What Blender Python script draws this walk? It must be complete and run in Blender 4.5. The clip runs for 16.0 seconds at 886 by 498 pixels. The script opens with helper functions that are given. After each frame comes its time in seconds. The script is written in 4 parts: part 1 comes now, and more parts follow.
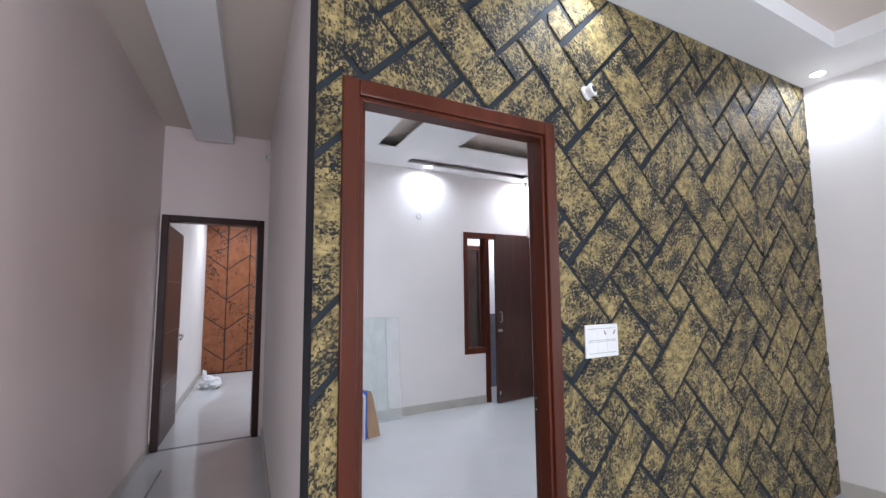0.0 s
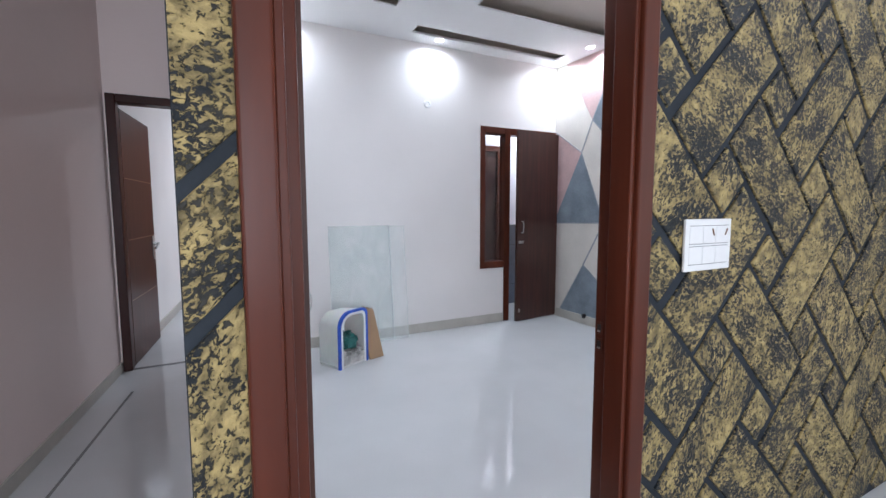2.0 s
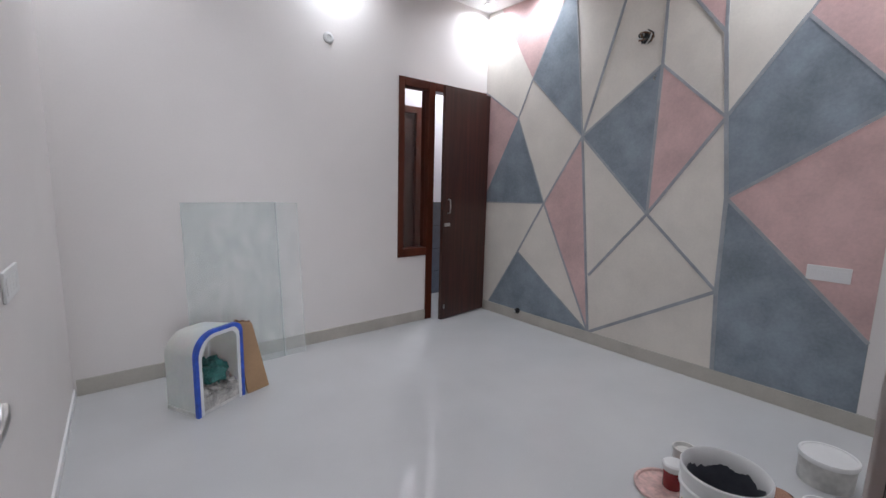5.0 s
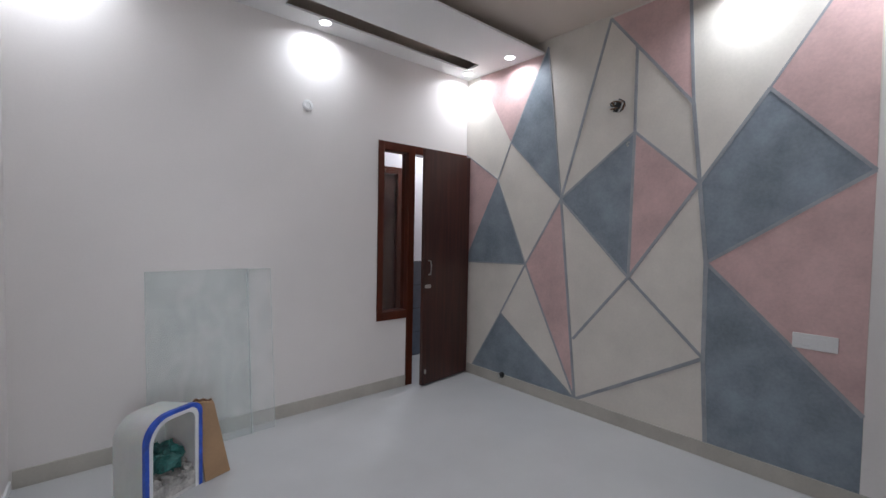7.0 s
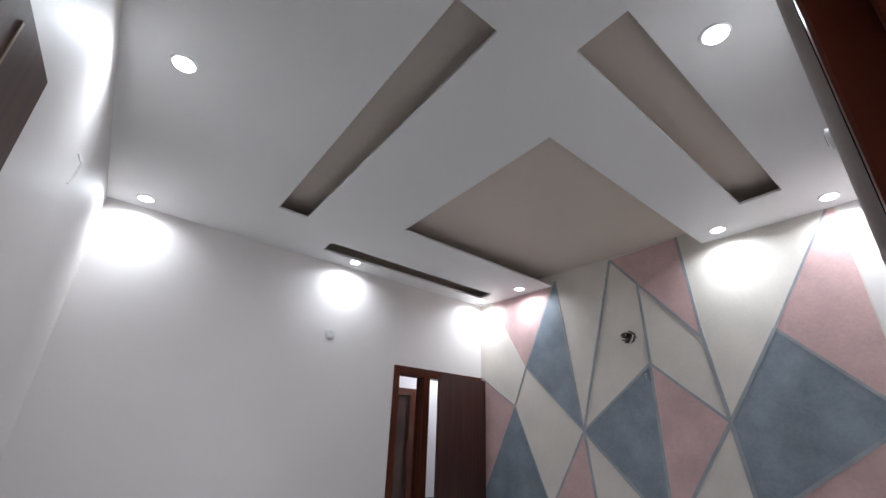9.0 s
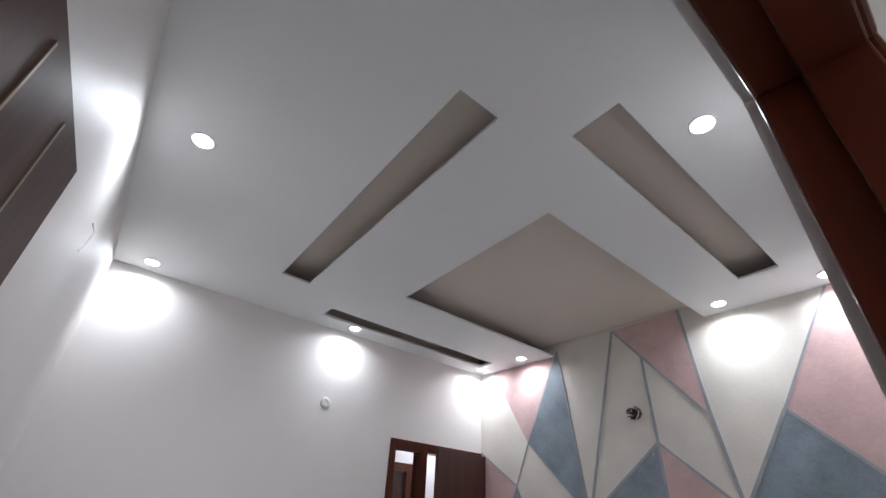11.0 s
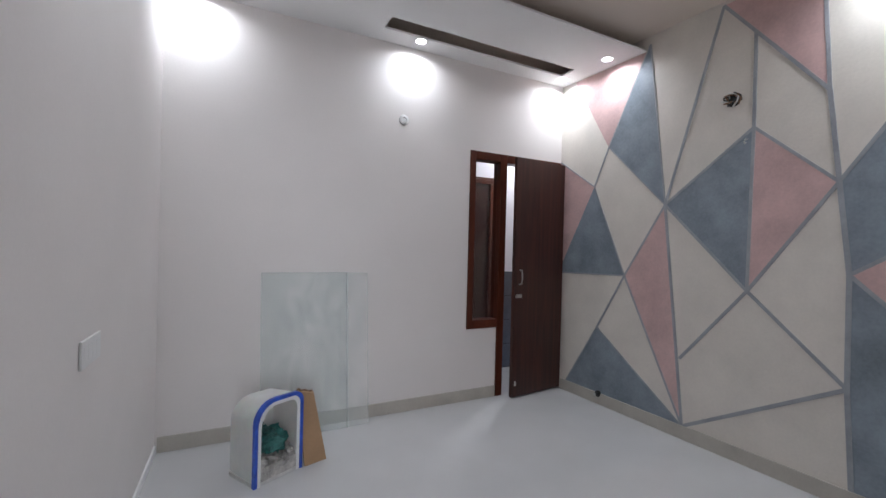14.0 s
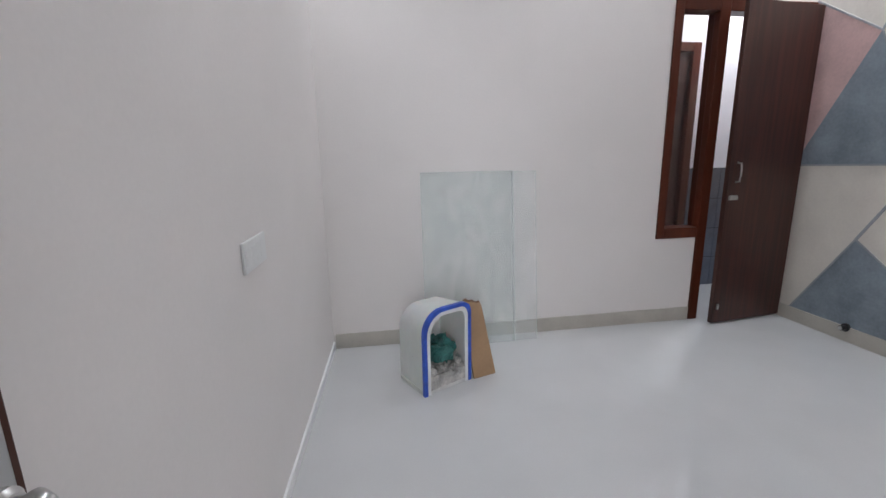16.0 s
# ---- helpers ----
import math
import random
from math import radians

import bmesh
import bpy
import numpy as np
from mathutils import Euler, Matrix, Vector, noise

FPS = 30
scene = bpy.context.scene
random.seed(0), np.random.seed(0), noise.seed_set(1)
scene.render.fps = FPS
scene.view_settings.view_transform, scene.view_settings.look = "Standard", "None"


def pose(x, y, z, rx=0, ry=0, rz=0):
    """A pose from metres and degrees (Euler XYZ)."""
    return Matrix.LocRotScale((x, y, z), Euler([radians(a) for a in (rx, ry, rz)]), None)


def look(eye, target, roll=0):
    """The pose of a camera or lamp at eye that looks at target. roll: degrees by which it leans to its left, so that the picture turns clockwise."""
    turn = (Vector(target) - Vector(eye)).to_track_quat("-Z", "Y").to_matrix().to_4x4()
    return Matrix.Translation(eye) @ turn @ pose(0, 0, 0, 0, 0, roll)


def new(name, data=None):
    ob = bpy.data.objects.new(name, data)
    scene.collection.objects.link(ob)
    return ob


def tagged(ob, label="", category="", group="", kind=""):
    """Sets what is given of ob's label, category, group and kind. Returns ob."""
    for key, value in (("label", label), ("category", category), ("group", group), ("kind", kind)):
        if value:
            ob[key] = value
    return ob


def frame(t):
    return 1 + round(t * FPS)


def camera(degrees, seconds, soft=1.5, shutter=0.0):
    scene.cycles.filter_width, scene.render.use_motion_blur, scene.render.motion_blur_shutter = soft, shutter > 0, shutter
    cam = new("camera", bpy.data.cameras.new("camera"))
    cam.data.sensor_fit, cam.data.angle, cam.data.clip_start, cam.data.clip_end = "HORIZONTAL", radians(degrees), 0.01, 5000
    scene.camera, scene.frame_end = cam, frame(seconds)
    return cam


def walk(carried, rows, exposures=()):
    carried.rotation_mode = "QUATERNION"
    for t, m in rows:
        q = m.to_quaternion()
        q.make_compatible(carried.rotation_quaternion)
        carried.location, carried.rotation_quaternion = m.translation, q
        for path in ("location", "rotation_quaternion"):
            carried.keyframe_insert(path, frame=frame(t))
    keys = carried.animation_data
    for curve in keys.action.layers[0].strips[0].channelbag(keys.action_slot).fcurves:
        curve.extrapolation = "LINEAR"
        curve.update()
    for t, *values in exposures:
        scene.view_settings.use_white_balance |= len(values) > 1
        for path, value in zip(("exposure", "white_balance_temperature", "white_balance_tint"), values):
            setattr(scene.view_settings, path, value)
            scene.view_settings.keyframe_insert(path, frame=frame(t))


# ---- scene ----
cam = camera(91.1, 16.0)
PATH = [
    (0, (0.527, 0.579, 1.36), (1.486, 2.323, 1.556), -0.5),
    (0.5, (0.58, 0.698, 1.31), (1.543, 2.448, 1.391), -0.1),
    (1, (0.649, 0.883, 1.294), (1.613, 2.635, 1.301), -0.1),
    (1.5, (0.734, 1.042, 1.251), (1.701, 2.79, 1.147), -0.1),
    (2, (0.882, 1.22, 1.238), (1.787, 2.994, 1.055), -0.1),
    (2.5, (0.924, 1.387, 1.206), (1.815, 3.155, 0.927), 0.1),
    (3, (0.952, 1.606, 1.219), (1.927, 3.327, 0.923), 0.3),
    (3.5, (1.044, 1.761, 1.2), (2.093, 3.425, 0.862), 0.6),
    (4, (1.157, 1.907, 1.208), (2.223, 3.556, 0.868), 0.6),
    (4.5, (1.241, 1.992, 1.217), (2.401, 3.577, 0.879), 1.0),
    (4.7, (1.25, 2.038, 1.224), (2.480, 3.576, 0.903), 1.2),
    (6.8, (1.371, 2.109, 1.337), (2.695, 3.6, 1.182), 0.9),
    (7, (1.373, 2.088, 1.344), (2.689, 3.592, 1.272), 1.1),
    (7.5, (1.346, 2.093, 1.394), (2.654, 3.598, 1.553), 1.0),
    (8, (1.324, 2.083, 1.443), (2.592, 3.572, 1.858), 0.9),
    (8.5, (1.304, 2.078, 1.477), (2.519, 3.538, 2.103), 1.2),
    (9, (1.276, 2.07, 1.514), (2.434, 3.481, 2.332), 2.0),
    (9.5, (1.252, 2.049, 1.54), (2.342, 3.4, 2.533), 2.8),
    (9.7, (1.244, 2.04, 1.55), (2.307, 3.366, 2.604), 3.0),
    (11.8, (1.278, 2.047, 1.516), (2.336, 3.366, 2.585), 3.4),
    (12, (1.289, 2.052, 1.498), (2.384, 3.407, 2.48), 3.1),
    (12.5, (1.32, 2.061, 1.461), (2.489, 3.505, 2.199), 2.0),
    (13, (1.344, 2.074, 1.416), (2.539, 3.599, 1.912), 1.1),
    (13.5, (1.382, 2.065, 1.356), (2.507, 3.699, 1.609), 1.5),
    (14, (1.424, 2.044, 1.289), (2.37, 3.807, 1.277), 1.5),
    (14.5, (1.424, 2.046, 1.245), (2.191, 3.882, 1.011), 0.9),
    (15, (1.417, 2.144, 1.208), (1.934, 4.031, 0.784), -0.4),
    (15.5, (1.409, 2.328, 1.208), (1.839, 4.226, 0.745), -0.6),
    (16, (1.438, 2.51, 1.196), (1.747, 4.437, 0.766), -1.0),
]
EXPOSURES = [(0, 0.40, 6000, 12), (2, 0.38, 5900, 10), (3.3, 0.40, 5800, 8), (4, 0.25, 6150, 11), (4.7, 0.0, 6400, 13), (6.8, -0.39, 6400, 12), (9.5, -0.41, 6350, 11), (13, -0.40, 6400, 12), (14.5, -0.22, 6400, 12), (16, 0.05, 6450, 11)]
walk(cam, [(t, look(eye, target, roll)) for t, eye, target, roll in PATH], EXPOSURES)

# ---- world and lamps ----
world = bpy.data.worlds.new("world")
scene.world = world
world.use_nodes = True
WN = world.node_tree
sky = WN.nodes.new("ShaderNodeTexSky")
sky.sky_type, sky.sun_disc = "NISHITA", False
sky.sun_elevation, sky.sun_rotation = radians(35), radians(120)
WN.links.new(sky.outputs[0], WN.nodes["Background"].inputs[0])
WN.nodes["Background"].inputs[1].default_value = 0.08

ROOM_CEIL, LOBBY_CEIL, SLAB = 2.815, 2.81, 2.915
ROOM_LIGHTS = [(1.28, 3.68), (1.34, 5.0), (2.78, 5.0), (4.19, 5.0), (4.18, 4.5), (4.18, 2.86), (4.18, 2.3), (2.63, 2.3)]
# after the first, unseen lamps added to fill the lobby with light
LOBBY_LIGHTS = [(4.12, 1.82), (2.05, 1.82), (4.12, -0.4), (1.0, -1.2), (2.6, -1.2)]
# unseen lamps, added to brighten the far room
FAR_LIGHTS = [(1.1, 8.2), (2.2, 8.2), (2.4, 6.6)]
ROOM_W, LOBBY_W, FAR_W, BATH_W, LOBBY_FILL_W = 4.8, 3.2, 14.0, 12.0, 74.0


def lamp(x, y, z, watts, size=0.075, colour=(0.885, 0.94, 1.0), spread=160):
    data = bpy.data.lights.new("downlight_lamp", "AREA")
    data.shape, data.size, data.energy, data.color, data.spread = "DISK", size, watts, colour, radians(spread)
    ob = new("downlight_lamp", data)
    ob.matrix_world = pose(x, y, z)
    return ob


for lx, ly in ROOM_LIGHTS:
    lamp(lx, ly, ROOM_CEIL - 0.012, ROOM_W)
for lx, ly in LOBBY_LIGHTS:
    lamp(lx, ly, LOBBY_CEIL - 0.012, LOBBY_W)
for lx, ly in FAR_LIGHTS:
    lamp(lx, ly, 2.788, FAR_W)
# added fill for the wash room, an unseen lamp without a fitting
lamp(4.25, 5.5, 2.6, BATH_W, 0.12)
# unseen fill lamps for daylight, set in added openings behind the walk's start
south_fill = bpy.data.lights.new("daylight_lamp", "AREA")
south_fill.shape, south_fill.size, south_fill.size_y, south_fill.energy, south_fill.color = "RECTANGLE", 1.6, 2.0, LOBBY_FILL_W, (0.88, 0.94, 1.0)
new("daylight_lamp", south_fill).matrix_world = look((0.45, -2.19, 1.4), (0.45, 0, 1.4))
# east fill: unseen as well, added to lift the passage walls
side = bpy.data.lights.new("daylight_lamp", "AREA")
side.shape, side.size, side.size_y, side.energy, side.color = "RECTANGLE", 1.7, 2.0, 24.0, (0.88, 0.94, 1.0)
new("daylight_lamp", side).matrix_world = look((4.28, -1.1, 1.35), (0, -1.1, 1.35))


# ---- materials ----
def material(name, colour, rough=0.5, metal=0.0, var=0.06, scale=3.0, fine=60.0, bump=0.1, dist=0.002, spec=0.5, colour2=None, coat=0.0):
    m = bpy.data.materials.new(name)
    m.use_nodes = True
    n, l = m.node_tree.nodes, m.node_tree.links
    b = n["Principled BSDF"]
    b.inputs["Roughness"].default_value, b.inputs["Metallic"].default_value = rough, metal
    b.inputs["Specular IOR Level"].default_value = spec
    b.inputs["Coat Weight"].default_value = coat
    tc = n.new("ShaderNodeTexCoord")
    big = n.new("ShaderNodeTexNoise")
    big.inputs["Scale"].default_value, big.inputs["Detail"].default_value = scale, 6
    small = n.new("ShaderNodeTexNoise")
    small.inputs["Scale"].default_value, small.inputs["Detail"].default_value = fine, 4
    l.new(tc.outputs["Object"], big.inputs["Vector"])
    l.new(tc.outputs["Object"], small.inputs["Vector"])
    add = n.new("ShaderNodeMath")
    add.operation = "MULTIPLY_ADD"
    add.inputs[1].default_value = 0.35
    l.new(small.outputs["Fac"], add.inputs[0])
    l.new(big.outputs["Fac"], add.inputs[2])
    ramp = n.new("ShaderNodeValToRGB")
    c2 = colour2 or [c * (1 - 2.2 * var) for c in colour]
    ramp.color_ramp.elements[0].position, ramp.color_ramp.elements[1].position = 0.42, 0.92
    ramp.color_ramp.elements[0].color = (*c2, 1)
    ramp.color_ramp.elements[1].color = (*[min(1, c * (1 + var)) for c in colour], 1)
    l.new(add.outputs[0], ramp.inputs[0])
    l.new(ramp.outputs[0], b.inputs["Base Color"])
    if bump:
        bp = n.new("ShaderNodeBump")
        bp.inputs["Strength"].default_value, bp.inputs["Distance"].default_value = bump, dist
        l.new(small.outputs["Fac"], bp.inputs["Height"])
        l.new(bp.outputs[0], b.inputs["Normal"])
    return m


def wood(name, dark, light, rough=0.3, coat=0.3, stretch=(22, 22, 0.9)):
    m = bpy.data.materials.new(name)
    m.use_nodes = True
    n, l = m.node_tree.nodes, m.node_tree.links
    b = n["Principled BSDF"]
    b.inputs["Roughness"].default_value, b.inputs["Coat Weight"].default_value = rough, coat
    b.inputs["Coat Roughness"].default_value = 0.15
    tc, mp = n.new("ShaderNodeTexCoord"), n.new("ShaderNodeMapping")
    mp.inputs["Scale"].default_value = stretch
    l.new(tc.outputs["Object"], mp.inputs["Vector"])
    nz = n.new("ShaderNodeTexNoise")
    nz.inputs["Scale"].default_value, nz.inputs["Detail"].default_value, nz.inputs["Distortion"].default_value = 1.6, 8, 0.6
    l.new(mp.outputs[0], nz.inputs["Vector"])
    ramp = n.new("ShaderNodeValToRGB")
    ramp.color_ramp.elements[0].position, ramp.color_ramp.elements[1].position = 0.35, 0.7
    ramp.color_ramp.elements[0].color, ramp.color_ramp.elements[1].color = (*dark, 1), (*light, 1)
    l.new(nz.outputs["Fac"], ramp.inputs[0])
    l.new(ramp.outputs[0], b.inputs["Base Color"])
    bp = n.new("ShaderNodeBump")
    bp.inputs["Strength"].default_value, bp.inputs["Distance"].default_value = 0.12, 0.001
    l.new(nz.outputs["Fac"], bp.inputs["Height"])
    l.new(bp.outputs[0], b.inputs["Normal"])
    return m


def crackle(name, dark, mid, light, scale, edge, rough=0.45, metal=0.0, bump=0.8):
    """Trowelled plaster blocks rubbed with metallic paint: dark wriggling hollows, bright ridges, broad worn patches, laid in another direction on each block."""
    m = bpy.data.materials.new(name)
    m.use_nodes = True
    n, l = m.node_tree.nodes, m.node_tree.links
    b = n["Principled BSDF"]
    b.inputs["Roughness"].default_value, b.inputs["Metallic"].default_value = rough, metal
    b.inputs["Specular IOR Level"].default_value = 0.28
    geo, info = n.new("ShaderNodeNewGeometry"), n.new("ShaderNodeObjectInfo")

    def calc(op, *vals):
        nd = n.new("ShaderNodeMath")
        nd.operation = op
        for i, v in enumerate(vals):
            if isinstance(v, (int, float)):
                nd.inputs[i].default_value = v
            else:
                l.new(v, nd.inputs[i])
        return nd.outputs[0]

    def grain(size, detail, twist, rough_, vec):
        nd = n.new("ShaderNodeTexNoise")
        nd.inputs["Scale"].default_value, nd.inputs["Detail"].default_value = size, detail
        nd.inputs["Distortion"].default_value, nd.inputs["Roughness"].default_value = twist, rough_
        l.new(vec, nd.inputs["Vector"])
        return nd.outputs["Fac"]

    def steps(fac, *stops):
        nd = n.new("ShaderNodeValToRGB")
        e = nd.color_ramp.elements
        e[0].position, e[0].color = stops[0][0], (*stops[0][1], 1)
        e[1].position, e[1].color = stops[-1][0], (*stops[-1][1], 1)
        for p, c in stops[1:-1]:
            e.new(p).color = (*c, 1)
        l.new(fac, nd.inputs[0])
        return nd.outputs[0]

    rnd_ = info.outputs["Random"]
    turn = n.new("ShaderNodeVectorRotate")
    turn.rotation_type = "Y_AXIS"
    l.new(geo.outputs["Position"], turn.inputs["Vector"])
    l.new(calc("MULTIPLY", rnd_, 40.0), turn.inputs["Angle"])
    lay = n.new("ShaderNodeVectorMath")
    lay.operation = "MULTIPLY_ADD"
    lay.inputs[1].default_value = (1.0, 1.0, 0.7)
    l.new(turn.outputs[0], lay.inputs[0])
    l.new(calc("MULTIPLY", rnd_, 37.0), lay.inputs[2])
    at = lay.outputs[0]
    ridge = grain(scale, 4, 0.6, 0.66, at)
    tone = grain(scale * 0.35, 5, 0.3, 0.6, at)
    patch = grain(scale * 0.10, 5, 0.4, 0.62, at)
    # the rubbed paint skips the hollows, and more of it has gone in the worn patches
    cover = calc("ADD", calc("MULTIPLY_ADD", patch, 0.6, ridge), calc("MULTIPLY", rnd_, 0.05))
    paint = steps(tone, (0.36, mid), (0.62, light))
    base = steps(patch, (0.40, dark), (0.60, [0.7 * d + 0.3 * c for d, c in zip(dark, mid)]))
    show = steps(cover, (edge - 0.02, (0, 0, 0)), (edge + 0.02, (1, 1, 1)))
    mixer = n.new("ShaderNodeMixRGB")
    l.new(show, mixer.inputs[0])
    l.new(base, mixer.inputs[1])
    l.new(paint, mixer.inputs[2])
    l.new(mixer.outputs[0], b.inputs["Base Color"])
    bp = n.new("ShaderNodeBump")
    bp.inputs["Strength"].default_value, bp.inputs["Distance"].default_value = bump, 0.006
    l.new(calc("ADD", ridge, calc("MULTIPLY", show, 0.15)), bp.inputs["Height"])
    l.new(bp.outputs[0], b.inputs["Normal"])
    return m


def emitter(name, colour, strength):
    m = bpy.data.materials.new(name)
    m.use_nodes = True
    b = m.node_tree.nodes["Principled BSDF"]
    b.inputs["Base Color"].default_value = (*colour, 1)
    b.inputs["Emission Color"].default_value, b.inputs["Emission Strength"].default_value = (*colour, 1), strength
    return m


def clear(name, colour, rough=0.02):
    m = bpy.data.materials.new(name)
    m.use_nodes = True
    b = m.node_tree.nodes["Principled BSDF"]
    b.inputs["Base Color"].default_value, b.inputs["Roughness"].default_value = (*colour, 1), rough
    b.inputs["Transmission Weight"].default_value, b.inputs["IOR"].default_value = 1.0, 1.45
    return m


def dusty(name, colour, low, high):
    """Float glass under a film of dust and smears."""
    m = bpy.data.materials.new(name)
    m.use_nodes = True
    n, l = m.node_tree.nodes, m.node_tree.links
    b = n["Principled BSDF"]
    b.inputs["Base Color"].default_value, b.inputs["Roughness"].default_value = (*colour, 1), 0.22
    tc, mp, nz, rng = n.new("ShaderNodeTexCoord"), n.new("ShaderNodeMapping"), n.new("ShaderNodeTexNoise"), n.new("ShaderNodeMapRange")
    mp.inputs["Scale"].default_value = (1.6, 1.0, 0.7)
    nz.inputs["Scale"].default_value, nz.inputs["Detail"].default_value, nz.inputs["Distortion"].default_value = 5.0, 9, 0.8
    rng.inputs[1].default_value, rng.inputs[2].default_value = 0.35, 0.7
    rng.inputs[3].default_value, rng.inputs[4].default_value = low, high
    l.new(tc.outputs["Object"], mp.inputs["Vector"])
    l.new(mp.outputs[0], nz.inputs["Vector"])
    l.new(nz.outputs["Fac"], rng.inputs[0])
    l.new(rng.outputs[0], b.inputs["Alpha"])
    return m


M_WALL = material("cream_wall_paint", (0.795, 0.76, 0.742), 0.55, var=0.025, scale=1.3, fine=90, bump=0.06)
M_PINKWALL = material("pale_pink_wall_paint", (0.79, 0.66, 0.625), 0.45, var=0.025, scale=1.3, fine=90, bump=0.06)
M_CEIL = material("white_ceiling_paint", (0.86, 0.86, 0.86), 0.6, var=0.015, scale=1.2, fine=60, bump=0.04)
M_TAN = material("beige_recess_paint", (0.72, 0.63, 0.555), 0.6, var=0.02, scale=1.5, fine=60, bump=0.04)
M_FLOOR = material("polished_white_tile", (0.57, 0.575, 0.58), 0.07, var=0.03, scale=2.2, fine=130, bump=0.0, spec=0.5)
M_SKIRT = material("beige_skirting_tile", (0.50, 0.47, 0.42), 0.3, var=0.06, scale=6, fine=80, bump=0.03)
M_STRIP = material("grey_inlay_tile", (0.20, 0.20, 0.20), 0.25, var=0.1, scale=10, bump=0.0)
M_FRAME = wood("mahogany_enamel", (0.066, 0.0155, 0.0075), (0.104, 0.025, 0.012), 0.3, 0.0, (5, 5, 0.6))
M_LEAF = wood("dark_walnut_laminate", (0.042, 0.014, 0.008), (0.085, 0.030, 0.018), 0.50, 0.0)
M_FRAME.node_tree.nodes["Principled BSDF"].inputs["Specular IOR Level"].default_value = 0.22
M_DARKFRAME = wood("dark_frame_enamel", (0.026, 0.007, 0.005), (0.05, 0.012, 0.009), 0.4, 0.0, (5, 5, 0.6))
M_DARKFRAME.node_tree.nodes["Principled BSDF"].inputs["Specular IOR Level"].default_value = 0.2
M_LEAF.node_tree.nodes["Principled BSDF"].inputs["Specular IOR Level"].default_value = 0.35
M_LEAF2 = wood("red_brown_laminate", (0.034, 0.010, 0.0065), (0.066, 0.019, 0.0115), 0.4, 0.1)
M_GROOVE = material("brass_groove", (0.30, 0.22, 0.15), 0.4, 0.4, bump=0)
M_GROUT = material("charcoal_groove_paint", (0.020, 0.026, 0.034), 0.7, spec=0.3, var=0.15, scale=8, fine=120, bump=0.2)
M_GOLD = crackle("rubbed_gold_plaster", (0.015, 0.018, 0.021), (0.15, 0.116, 0.052), (0.46, 0.35, 0.145), 105, 0.820, 0.5, bump=1.0)
M_COPPER = crackle("copper_plaster", (0.05, 0.018, 0.010), (0.20, 0.062, 0.022), (0.25, 0.092, 0.038), 30, 0.72, 0.5, bump=0.5)
M_BLUE = material("slate_blue_texture_paint", (0.25, 0.297, 0.345), 0.5, var=0.16, scale=5, fine=60, bump=0.3, dist=0.004)
M_ROSE = material("dusty_pink_texture_paint", (0.64, 0.44, 0.425), 0.55, var=0.10, scale=5, fine=60, bump=0.3, dist=0.004)
M_CREAM = material("cream_texture_paint", (0.735, 0.69, 0.63), 0.55, var=0.05, scale=4, fine=60, bump=0.25, dist=0.004)
M_LINE = material("grey_line_paint", (0.35, 0.365, 0.395), 0.5, var=0.10, scale=8, fine=50, bump=0.2)
M_SHEET = dusty("dusty_greenish_glass", (0.61, 0.69, 0.675), 0.19, 0.31)
M_SHEET2 = dusty("dusty_clear_glass", (0.76, 0.80, 0.79), 0.16, 0.26)
M_SHEETEDGE = material("green_glass_edge", (0.70, 0.745, 0.73), 0.25, var=0.1, scale=20, bump=0)
M_PURPLE = material("purple_bucket_label", (0.055, 0.02, 0.075), 0.35, var=0.1, bump=0)
M_PLASTIC = material("white_plastic", (0.77, 0.77, 0.765), 0.3, var=0.03, bump=0)
M_DIRTY = material("grimy_white_plastic", (0.66, 0.65, 0.62), 0.4, var=0.16, scale=9, fine=40, bump=0.05)
M_CASE = material("aged_translucent_plastic", (0.82, 0.81, 0.78), 0.35, var=0.05, scale=7, fine=40, bump=0.03)
M_CASE.node_tree.nodes["Principled BSDF"].inputs["Subsurface Weight"].default_value = 0.2
M_CASE.node_tree.nodes["Principled BSDF"].inputs["Subsurface Scale"].default_value = 0.03
tn, tl = M_CASE.node_tree.nodes, M_CASE.node_tree.links
thin, blend = tn.new("ShaderNodeBsdfTranslucent"), tn.new("ShaderNodeMixShader")
thin.inputs["Color"].default_value, blend.inputs[0].default_value = (0.88, 0.89, 0.90, 1), 0.28
tl.new(tn["Principled BSDF"].outputs[0], blend.inputs[1])
tl.new(thin.outputs[0], blend.inputs[2])
tl.new(blend.outputs[0], tn["Material Output"].inputs["Surface"])
M_BLUETAPE = material("blue_plastic_edge", (0.03, 0.10, 0.55), 0.35, var=0.2, scale=20, bump=0.05)
M_GREEN = material("green_mesh_bag", (0.035, 0.17, 0.155), 0.5, var=0.35, scale=18, fine=90, bump=0.5, dist=0.01)
M_RUBBLE = material("grey_cement_crumbs", (0.50, 0.475, 0.45), 0.9, var=0.3, scale=14, fine=70, bump=0.7, dist=0.012)
M_CARD = material("brown_cardboard", (0.40, 0.25, 0.14), 0.8, var=0.08, scale=6, fine=70, bump=0.1)
M_CHROME = material("brushed_steel", (0.55, 0.55, 0.54), 0.28, 1.0, var=0.04, bump=0.02)
M_BLACK = material("black_plastic", (0.015, 0.015, 0.016), 0.4, bump=0)
M_TILE = material("slate_blue_bath_tile", (0.10, 0.115, 0.155), 0.2, var=0.12, scale=4, bump=0)
M_BATHWALL = material("white_bath_wall", (0.82, 0.78, 0.80), 0.5, var=0.02, bump=0.03)
M_PAINT = material("wet_dark_blue_paint", (0.085, 0.09, 0.11), 0.35, var=0.15, scale=12, bump=0.1)
